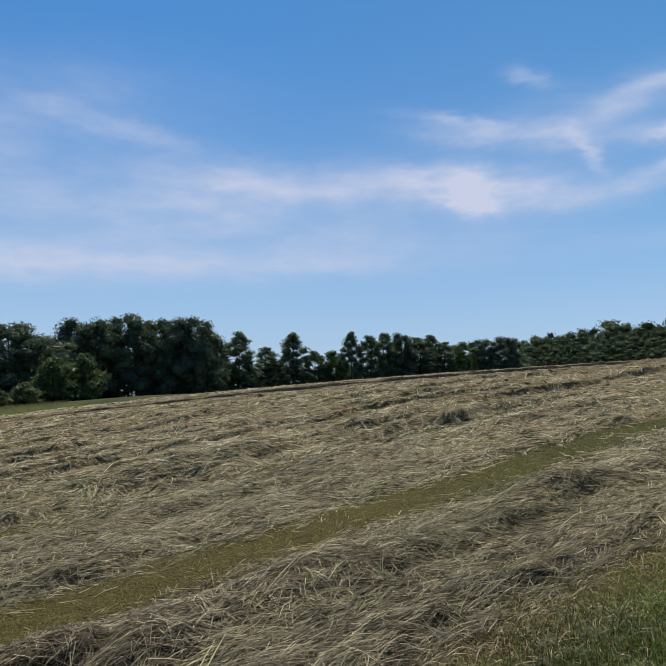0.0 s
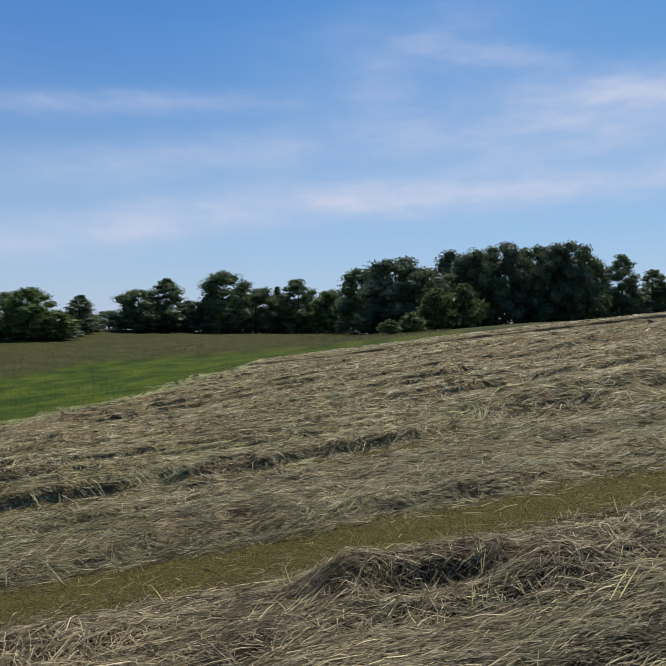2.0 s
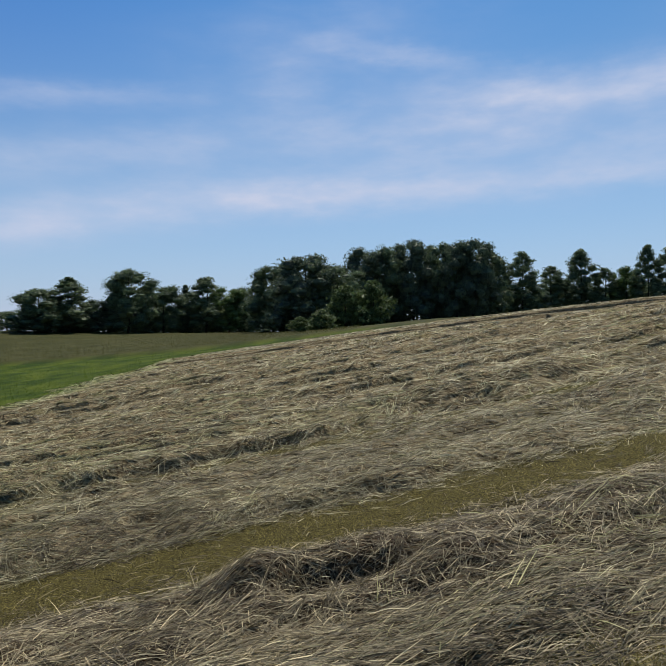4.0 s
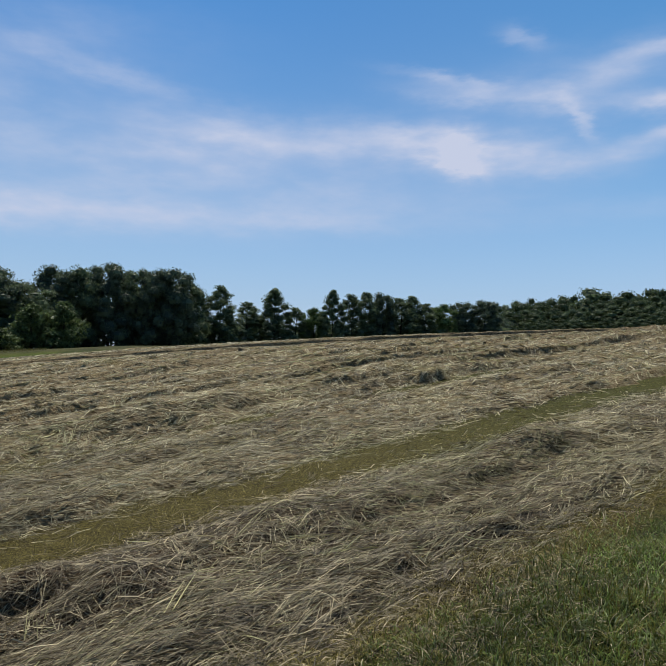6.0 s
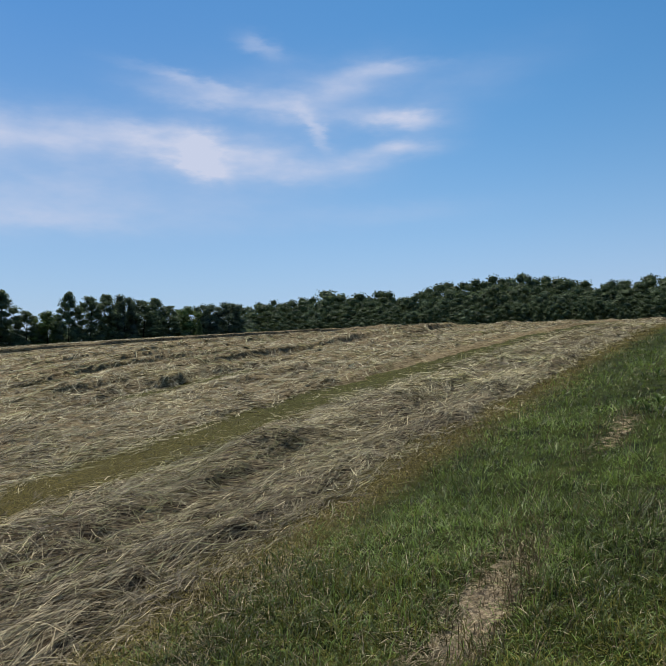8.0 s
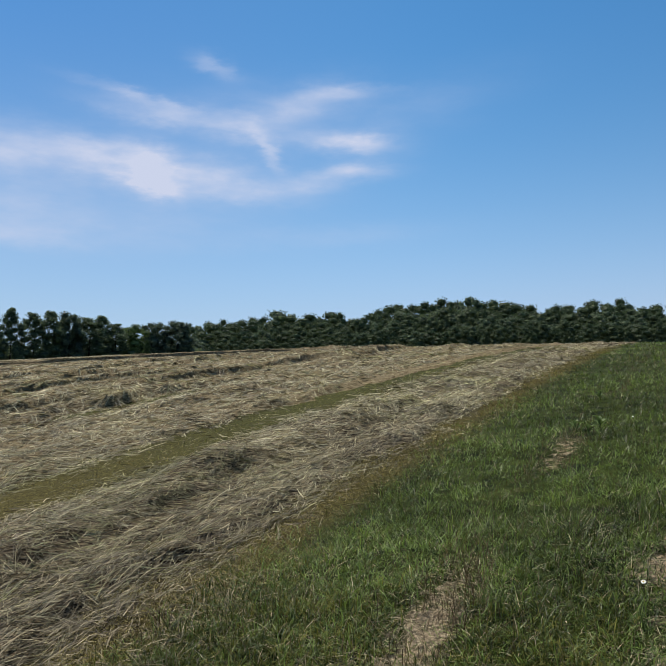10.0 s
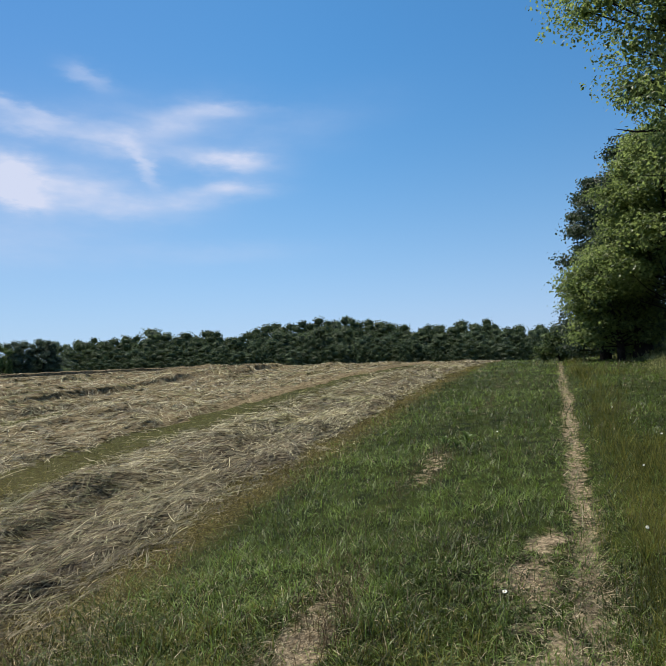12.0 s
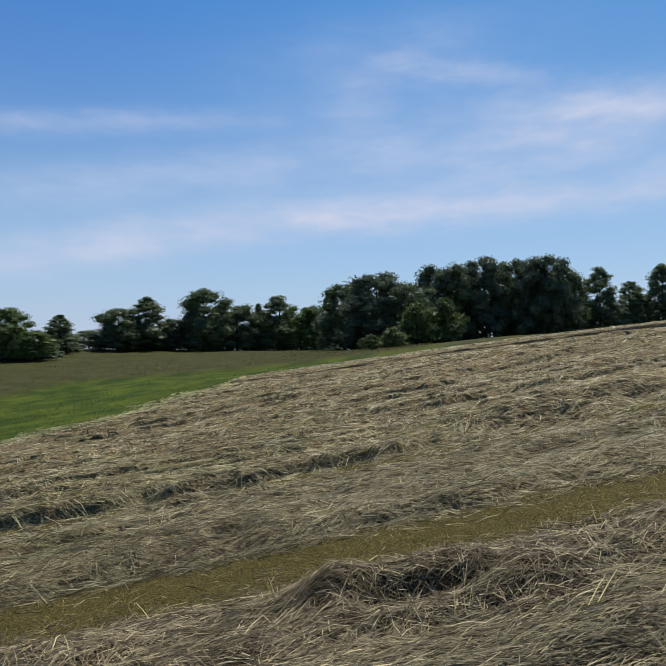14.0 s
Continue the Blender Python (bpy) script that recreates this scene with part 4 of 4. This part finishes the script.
# heading, height of the top (degrees), half width (degrees), distance, kind
TREE_LINE = [
    (-60.5, 3.6, 2.0, 118, "round"), (-58.4, 3.4, 1.8, 112, "dark"), (-56.3, 3.5, 2.0, 115, "round"), (-54.0, 3.5, 1.5, 118, "dark"), (-51.9, 3.8, 1.5, 110, "light"),
    (-50.1, 2.1, 0.8, 108, "light"), (-48.3, 3.3, 1.1, 122, "tall"), (-46.2, 2.15, 1.3, 175, "round"), (-44.2, 3.8, 1.5, 128, "round"),
    (-42.0, 4.65, 1.5, 130, "tall"), (-40.0, 3.0, 1.1, 132, "dark"), (-37.8, 5.3, 1.7, 132, "round"), (-35.2, 4.1, 1.4, 136, "round"),
    (-33.5, 4.1, 0.7, 140, "spire"), (-32.0, 4.7, 1.4, 138, "tall"), (-30.2, 3.9, 1.4, 140, "light"), (-28.8, 3.9, 1.1, 142, "round"),
    (-26.8, 5.6, 1.7, 120, "round"), (-24.2, 6.4, 2.3, 112, "dark"), (-21.7, 5.6, 1.8, 112, "round"), (-19.6, 6.8, 1.8, 118, "dark"),
    (-17.8, 6.9, 1.7, 120, "round"), (-15.7, 7.4, 1.8, 120, "dark"), (-13.8, 7.0, 1.5, 122, "round"), (-12.4, 7.1, 1.4, 120, "dark"),
    (-11.2, 7.3, 1.6, 122, "dark"), (-10.1, 6.4, 1.3, 126, "round"), (-9.1, 5.8, 0.9, 140, "tall"), (-7.4, 6.15, 1.2, 140, "tall"), (-5.3, 4.95, 1.1, 148, "tall"),
    (-3.2, 6.15, 1.1, 150, "tall"), (-1.5, 4.7, 0.95, 152, "tall"), (0.0, 4.7, 1.0, 154, "light"), (1.4, 6.2, 0.8, 150, "tall"),
    (2.9, 5.9, 1.0, 152, "tall"), (4.1, 6.05, 1.0, 152, "tall"), (5.4, 6.05, 1.0, 154, "dark"), (6.7, 5.7, 1.2, 156, "tall"),
    (7.7, 5.85, 0.9, 158, "tall"), (8.7, 5.3, 1.0, 158, "tall"), (10.0, 5.3, 1.0, 162, "light"), (11.5, 5.5, 1.0, 165, "dark"), (13.3, 5.65, 1.1, 168, "dark"),
]


def build_tree_line():
    for k, (az, el, hw, r, kind) in enumerate(TREE_LINE):
        a = radians(az)
        base = float(land(r * math.sin(a), r * math.cos(a)))
        h = 1.6 + math.tan(radians(el)) * r - base
        model = MODELS[kind][k % len(MODELS[kind])]
        wide = {"round": 6.5, "light": 6.5, "dark": 6.5, "tall": 4.2, "spire": 3.0}[kind]
        plant(model, az, r, h / 14.0, k * 1.9, LABELS[kind], "tree line behind the hayfield", max(0.5, 1.5 * math.radians(hw) * r / wide))
    # undergrowth at the foot of the grove
    for k, (az, el, hw, r) in enumerate(((-24.7, 1.55, 1.0, 84), (-23.0, 1.95, 1.3, 88), (-21.1, 3.9, 2.0, 98), (-18.9, 4.2, 1.8, 100), (11.0, 4.15, 0.35, 120))):
        a = radians(az)
        base = float(land(r * math.sin(a), r * math.cos(a)))
        h = 1.6 + math.tan(radians(el)) * r - base
        plant(SHRUB[k % 2], az, r, h / 4.0, k * 2.0, "dense rounded green shrub at the foot of the grove", "shrubs by the grove",
              math.radians(hw) * r / 2.2, "shrub")


def build_undergrowth():
    """Bushes and saplings that close the line under and between its trees."""
    verts, faces, mats, o = [], [], [], 0
    azs = [t[0] for t in TREE_LINE]
    for k in range(130):
        az = -62 + 77 * (k + RNG.uniform(0, 0.9)) / 130
        j = int(np.argmin([abs(az - a) for a in azs]))
        r = TREE_LINE[j][3] + RNG.uniform(3, 14)
        if -47.2 < az < -45.0:
            continue
        share = RNG.uniform(0.45, 0.72) if not -27.5 < az < -9.5 else RNG.uniform(0.6, 0.85)
        a = radians(az)
        x, y = r * math.sin(a), r * math.cos(a)
        z = float(land(x, y))
        h = max(2.5, (1.6 + math.tan(radians(TREE_LINE[j][1])) * r - z) * share)
        kind = "dark" if RNG.random() < 0.6 else "round"
        sv, sf = WOOD_CROWN[kind]
        sv, sf = sv[:4400], sf[:1100]
        w = RNG.uniform(0.5, 0.75)
        verts.append(sv * np.array([w, w, h / 14.0]) + np.array([x, y, z - 0.3]))
        faces.append(sf + o)
        mats.append(np.full(len(sf), 1 if kind == "dark" else 0))
        o += len(sv)
    for k in range(120):
        az = -62 + 77 * (k + RNG.uniform(0, 0.9)) / 120
        r = TREE_LINE[int(np.argmin([abs(az - a) for a in azs]))][3] + RNG.uniform(-1, 5)
        if -47.2 < az < -45.0:
            continue
        a = radians(az)
        x, y = r * math.sin(a), r * math.cos(a)
        h, w = RNG.uniform(2.0, 4.0), RNG.uniform(0.4, 0.6)
        sv, sf = WOOD_CROWN["dark"][0][:1120], WOOD_CROWN["dark"][1][:280]
        verts.append(sv * np.array([w, w, h / 14.0]) + np.array([x, y, float(land(x, y)) - 0.8]))
        faces.append(sf + o)
        mats.append(np.full(len(sf), 1))
        o += len(sv)
    me = mesh_of("undergrowth", np.concatenate(verts), np.concatenate(faces), [LEAF, LEAF_DARK], False, np.concatenate(mats))
    tagged(new("undergrowth", me), "dark tangled undergrowth along the foot of the tree line", "undergrowth", kind="stuff")


SHRUB = [tree_model("round", 4.0, 2.2, 0.0, 3600, 0.24, LEAF_SHRUB, 0.1, 18, 0.6) for k in range(2)]


def build_woods():
    """Woodland on the far hill: hundreds of crowns in ranks, too far off to count."""
    verts, faces, mats, o = [], [], [], 0
    kinds = ["round", "dark", "dark", "light", "dark", "round"]
    ridge_az = [13, 15.3, 18, 20.7, 25, 27.4, 30.4, 32.4, 36.6, 39.5, 41.3, 43.4, 45.2, 47.7, 49.7, 52, 56, 62, 75]
    ridge_el = [5.2, 5.6, 6.0, 6.1, 6.2, 6.2, 6.9, 7.0, 7.1, 7.0, 6.6, 6.5, 6.85, 6.95, 6.55, 6.1, 5.9, 5.8, 5.6]
    for rank, (r0, drop, count) in enumerate(((205, 1.7, 50), (228, 1.0, 50), (252, 0.45, 50), (275, 0.0, 52))):
        for k in range(count):
            az = 13.5 + 46 * (k + RNG.uniform(0, 0.9)) / count
            if rank < 2 and az < 15:
                continue
            r = r0 + RNG.uniform(-9, 9)
            el = np.interp(az, ridge_az, ridge_el) - drop + RNG.normal(0, 0.25)
            a = radians(az)
            x, y = r * math.sin(a), r * math.cos(a)
            h = max(7.0, 1.6 + math.tan(radians(el)) * r - float(land(x, y)))
            kind = kinds[int(RNG.integers(0, len(kinds)))]
            src = WOOD_CROWN[kind]
            s = h / 14.0 * RNG.uniform(0.7, 1.25)
            t = RNG.uniform(0, 6.3)
            keep = src[0].reshape(-1, 4, 3)[:, 0, 2] > (0.0 if rank == 0 else 5.0)
            sf = np.arange(keep.sum() * 4).reshape(-1, 4)
            v = src[0].reshape(-1, 4, 3)[keep].reshape(-1, 3) * np.array([s, s, h / 14.0])
            v = np.stack([v[:, 0] * math.cos(t) - v[:, 1] * math.sin(t), v[:, 0] * math.sin(t) + v[:, 1] * math.cos(t), v[:, 2]], -1)
            verts.append(v + np.array([x, y, float(land(x, y))]))
            faces.append(sf + o)
            mats.append(np.full(len(sf), {"round": 0, "tall": 0, "light": 1, "dark": 2}[kind]))
            o += len(v)
    me = mesh_of("far_woods", np.concatenate(verts), np.concatenate(faces), [LEAF_WOOD, LEAF, LEAF_WOOD], False, np.concatenate(mats))
    tagged(new("far_woods", me), "dense dark green woodland covering the far hill", "woods", kind="stuff")


WOOD_CROWN = {k: crown_mesh("round", 14, 6.2, 0.02, 1700, 0.44, None, 24, spray=1, spread=0.2, shape=BALL, lobe=(0.24, 0.4), shell=(0.8, 1.05, 0.18), flat=0.65, core=1.4, shell_share=0.68)[:2] for k in ("round", "light", "dark", "tall")}

# trees beside the track: heading, distance, height, crown radius, bare share, trunk radius, lean, leaves, kind
TRACK_TREES = [
    (64.4, 20.5, 17.0, 3.9, 0.26, 0.21, 0.0, 70000, "light"), (68.2, 21.5, 15.0, 3.2, 0.26, 0.17, -0.10, 36000, "round"),
    (66.8, 25.0, 13.0, 3.0, 0.24, 0.17, 0.0, 30000, "dark"), (63.4, 27.0, 9.5, 2.6, 0.28, 0.17, 0.0, 22000, "light"),
    (60.4, 25.5, 7.4, 2.5, 0.26, 0.10, 0.0, 36000, "light"), (58.5, 28.5, 8.2, 2.3, 0.10, 0.30, 0.0, 22000, "dark"),
    (55.9, 31.0, 7.3, 2.2, 0.02, 0.20, 0.0, 34000, "dark"), (57.0, 28.0, 4.7, 2.3, 0.10, 0.12, 0.0, 26000, "light"),
    (71.5, 24.0, 15.0, 3.6, 0.34, 0.20, 0.0, 20000, "round"), (61.3, 33.0, 7.0, 2.4, 0.32, 0.13, 0.0, 10000, "dark"), (65.2, 40.0, 7.0, 3.4, 0.30, 0.18, 0.0, 8000, "dark"),
]


def twigs(h, mid, lean, rad):
    """For each clump of leaves a bough from the trunk to its heart, with side twigs."""
    boughs = []
    for c in np.unique(np.round(mid, 3), axis=0):
        c = c + np.array([lean, 0, 0]) * c[2] * 0.8
        d = math.hypot(c[0] - lean * c[2], c[1])
        z = max(0.5, c[2] - 0.45 * d - 0.2)
        foot = np.array([lean * z, 0, z])
        bow = foot + (c - foot) * 0.55 + np.array([0, 0, -0.08 * d])
        out = [tube([foot, bow, c, c + (c - bow) * 0.25], [rad * 0.22, rad * 0.14, rad * 0.08, 0.006], 5)]
        for k in range(5):
            e = c + RNG.normal(0, 0.32, 3) * np.array([1, 1, 0.6]) + (c - bow) * RNG.uniform(0.0, 0.25)
            out.append(tube([bow + (c - bow) * RNG.uniform(0.3, 1.0), (bow + e + c) / 3 + RNG.normal(0, 0.05, 3), e], [rad * 0.07, rad * 0.05, 0.005], 4))
        boughs.append(joined(out))
    return boughs


def build_track_trees():
    for az, r, h, wd, bare, tr, lean, n, kind in TRACK_TREES:
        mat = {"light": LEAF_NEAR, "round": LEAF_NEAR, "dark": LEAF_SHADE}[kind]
        m = n // 9
        p, o, mid, _ = crown_points(h, wd, bare, m, 76 if h > 10 else 44, 0.85, HIGH if h > 10 else DOME, (0.2, 0.36), (0.6, 1.0, 0.22), 0.5)
        rep = 8
        q = np.arange(0, len(p), 2)
        deep = mid[q] + (p[q] - mid[q]) * RNG.uniform(0.1, 0.6, (len(q), 1))
        pos = np.repeat(p, rep, 0)
        pos = pos + RNG.normal(0, 0.15, pos.shape) * np.array([1, 1, 0.5])
        pos = np.concatenate([pos, deep])
        sizes = np.concatenate([np.full(len(p) * rep, 0.112), np.full(len(q), 0.22)])
        v, f = leaf_quads(pos, np.concatenate([np.repeat(o, rep, 0), o[q]]) * 0.6 + np.array([0, 0, 0.5]), sizes, 0.8)
        v = v + np.array([lean, 0, 0]) * v[:, 2:3] * 0.8
        wv, wf = wood(h, tr, lean, max(bare, 0.12), 0, 0.2, 0.003)
        limbs = twigs(h, mid, lean, tr)
        if h > 16:
            limbs.append(tube([(0, 0, 5.3), (-0.5, 1.05, 5.85), (-0.85, 1.75, 5.95), (-1.05, 2.25, 6.15)], [0.07, 0.045, 0.03, 0.008], 6))
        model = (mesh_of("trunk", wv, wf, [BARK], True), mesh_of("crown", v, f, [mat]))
        tree = plant(model, az, r, 1.0, 0.0, LABELS[kind].split(" with")[0] + " beside the grass track", "trees along the track")
        for bv, bf in limbs:
            part("bough", mesh_of("bough", bv, bf, [BARK], True), tree)


# ---- small things along the track ----
def build_thicket():
    for k, (az, r, h, w) in enumerate(((52.6, 34, 1.5, 0.5), (57.0, 46, 3.0, 1.2), (60.2, 50, 2.6, 1.3), (62.0, 55, 3.4, 1.5), (64.6, 52, 2.4, 1.3), (66.0, 58, 3.6, 1.6), (69.3, 54, 3.0, 1.4), (71.5, 50, 3.4, 1.5), (55.2, 44, 2.6, 1.0), (59.0, 60, 3.6, 1.6))):
        plant(SHRUB[k % 2], az, r, h / 4.0, k * 1.3, "low green bush under the trees beside the track", "bushes under the trees", w, "shrub")


def daisy_model():
    stem = tube([(0, 0, -0.02), (0.01, 0.005, 0.12), (0.015, 0.0, 0.24)], [0.0022, 0.002, 0.0018], 5)
    v, f = [], []
    for k in range(14):
        a = k * 2 * math.pi / 14
        c, d = np.array([math.cos(a), math.sin(a), 0.0]), np.array([-math.sin(a), math.cos(a), 0.0])
        o = len(v)
        v += [0.006 * c - 0.002 * d, 0.024 * c - 0.005 * d + (0, 0, 0.003), 0.032 * c, 0.024 * c + 0.005 * d + (0, 0, 0.003), 0.006 * c + 0.002 * d]
        f.append([o, o + 1, o + 2, o + 3, o + 4])
    petals = np.array(v) + np.array([0.015, 0, 0.24])
    bm = bmesh.new()
    bmesh.ops.create_uvsphere(bm, u_segments=10, v_segments=6, radius=0.009, matrix=Matrix.Translation((0.015, 0, 0.242)) @ Matrix.Diagonal((1, 1, 0.55, 1)))
    disc = bpy.data.meshes.new("disc")
    bm.to_mesh(disc)
    bm.free()
    disc.materials.append(YELLOW)
    return (mesh_of("stem", stem[0], stem[1], [GRASS], True), mesh_of("petals", petals, np.array(f), [PETAL]), disc)


def build_flowers():
    stem, petals, disc = daisy_model()
    spots = [(3.91, -0.75), (3.82, -0.75), (3.92, -0.83), (3.82, -0.90), (3.72, -0.66), (3.73, -0.56), (3.68, -0.77), (5.79, -0.70), (5.70, -0.85), (7.90, -0.91), (12.05, -0.94),
             (10.44, 0.63), (4.54, 0.17), (9.6, -1.3), (8.4, -1.9)]
    for k, (u, v) in enumerate(spots):
        x, y = plan(u * 0.95, v * 0.97)
        root = new("daisy")
        size = 0.32 + 0.14 * RNG.random()
        root.matrix_world = Matrix.LocRotScale((x, y, float(land(x, y))), (Matrix.Rotation(RNG.uniform(0.35, 0.8), 4, (CU, -SU, 0)) @ Matrix.Rotation(RNG.uniform(0, 6), 4, "Z")).to_quaternion(), (size, size, RNG.uniform(0.45, 0.6)))
        tagged(root, "white daisy with a yellow centre growing in the grass", "flower", "daisies beside the track")
        part("stem", stem, root)
        part("petals", petals, root, "white petals")
        part("disc", disc, root, "yellow flower centre")


def dock_leaf():
    """A broad, arched weed leaf."""
    t = np.linspace(0, 1, 7)
    w = 0.035 * np.sin(math.pi * np.clip(t * 0.92 + 0.06, 0, 1)) ** 0.8
    ax, az = 0.2 * t, 0.13 * np.sin(t * 2.0)
    left = np.stack([ax, w, az + 0.01], -1)
    mid = np.stack([ax, 0 * t, az], -1)
    right = np.stack([ax, -w, az + 0.01], -1)
    v = np.concatenate([left, mid, right])
    i = np.arange(6)
    return mesh_of("leaf", v, np.concatenate([np.stack([i, i + 7, i + 8, i + 1], -1), np.stack([i + 7, i + 14, i + 15, i + 8], -1)]), [LEAF_LIGHT], True)


def build_weeds():
    leaf = dock_leaf()
    stalk = mesh_of("stalk", *tube([(0, 0, -0.02), (0.01, 0, 0.12), (0.0, 0.01, 0.26)], [0.005, 0.004, 0.002], 6), [SEED], True)
    for u, v in ((9.6, 1.25), (9.9, 1.0), (9.2, 1.05), (12.5, 1.3)):
        x, y = plan(u, v)
        root = new("dock_weed")
        root.matrix_world = Matrix.LocRotScale((x, y, float(land(x, y))), Euler((0, 0, RNG.uniform(0, 6))), Vector((1, 1, 1)) * RNG.uniform(0.6, 0.8))
        tagged(root, "broad-leaved green weed in the margin grass", "weed", "broad-leaved weeds")
        part("stalk", stalk, root)
        for k in range(8):
            ob = part("leaf", leaf, root)
            ob.matrix_local = Matrix.LocRotScale((0, 0, 0.01), Euler((0, RNG.uniform(-0.5, 0.1), k * 0.8 + RNG.uniform(-0.2, 0.2))), Vector((1, 1, 1)) * RNG.uniform(0.7, 1.15))


def box_mesh(name, sx, sy, z0, z1, mat, bevel=0.02):
    bm = bmesh.new()
    bmesh.ops.create_cube(bm, size=1, matrix=Matrix.Translation((0, 0, (z0 + z1) / 2)) @ Matrix.Diagonal((sx, sy, z1 - z0, 1)))
    bmesh.ops.bevel(bm, geom=bm.edges[:], offset=bevel, segments=2, affect="EDGES")
    me = bpy.data.meshes.new(name)
    bm.to_mesh(me)
    bm.free()
    me.materials.append(mat)
    return me


def build_shed():
    """A small pale shed that shows between the trunks."""
    a, r = radians(66.9), 47.0
    x, y = r * math.sin(a), r * math.cos(a)
    root = new("shed")
    root.matrix_world = pose(x, y, float(land(x, y)) - 0.1, 0, 0, -40)
    tagged(root, "small pale grey shed with a low roof behind trees", "shed")
    part("wall", box_mesh("wall", 1.5, 1.4, 0, 1.0, WALL_PAINT), root)
    part("door", box_mesh("door", 0.5, 0.05, 0.05, 0.85, ROOFING, 0.01), root, "dark door").location = (0.3, -0.72, 0)
    bm = bmesh.new()
    vs = [bm.verts.new(p) for p in ((-0.85, -0.85, 0.98), (0.85, -0.85, 0.98), (0.85, 0.85, 0.98), (-0.85, 0.85, 0.98), (-0.85, 0, 1.3), (0.85, 0, 1.3))]
    for f in ((0, 1, 5, 4), (2, 3, 4, 5), (1, 2, 5), (3, 0, 4), (3, 2, 1, 0)):
        bm.faces.new([vs[i] for i in f])
    me = bpy.data.meshes.new("roof")
    bm.to_mesh(me)
    bm.free()
    me.materials.append(ROOFING)
    part("roof", me, root)


build_ground()
build_windrows()
build_headland()
build_grass()
build_tree_line()
build_undergrowth()
build_woods()
build_track_trees()
build_thicket()
build_flowers()
build_weeds()
build_shed()
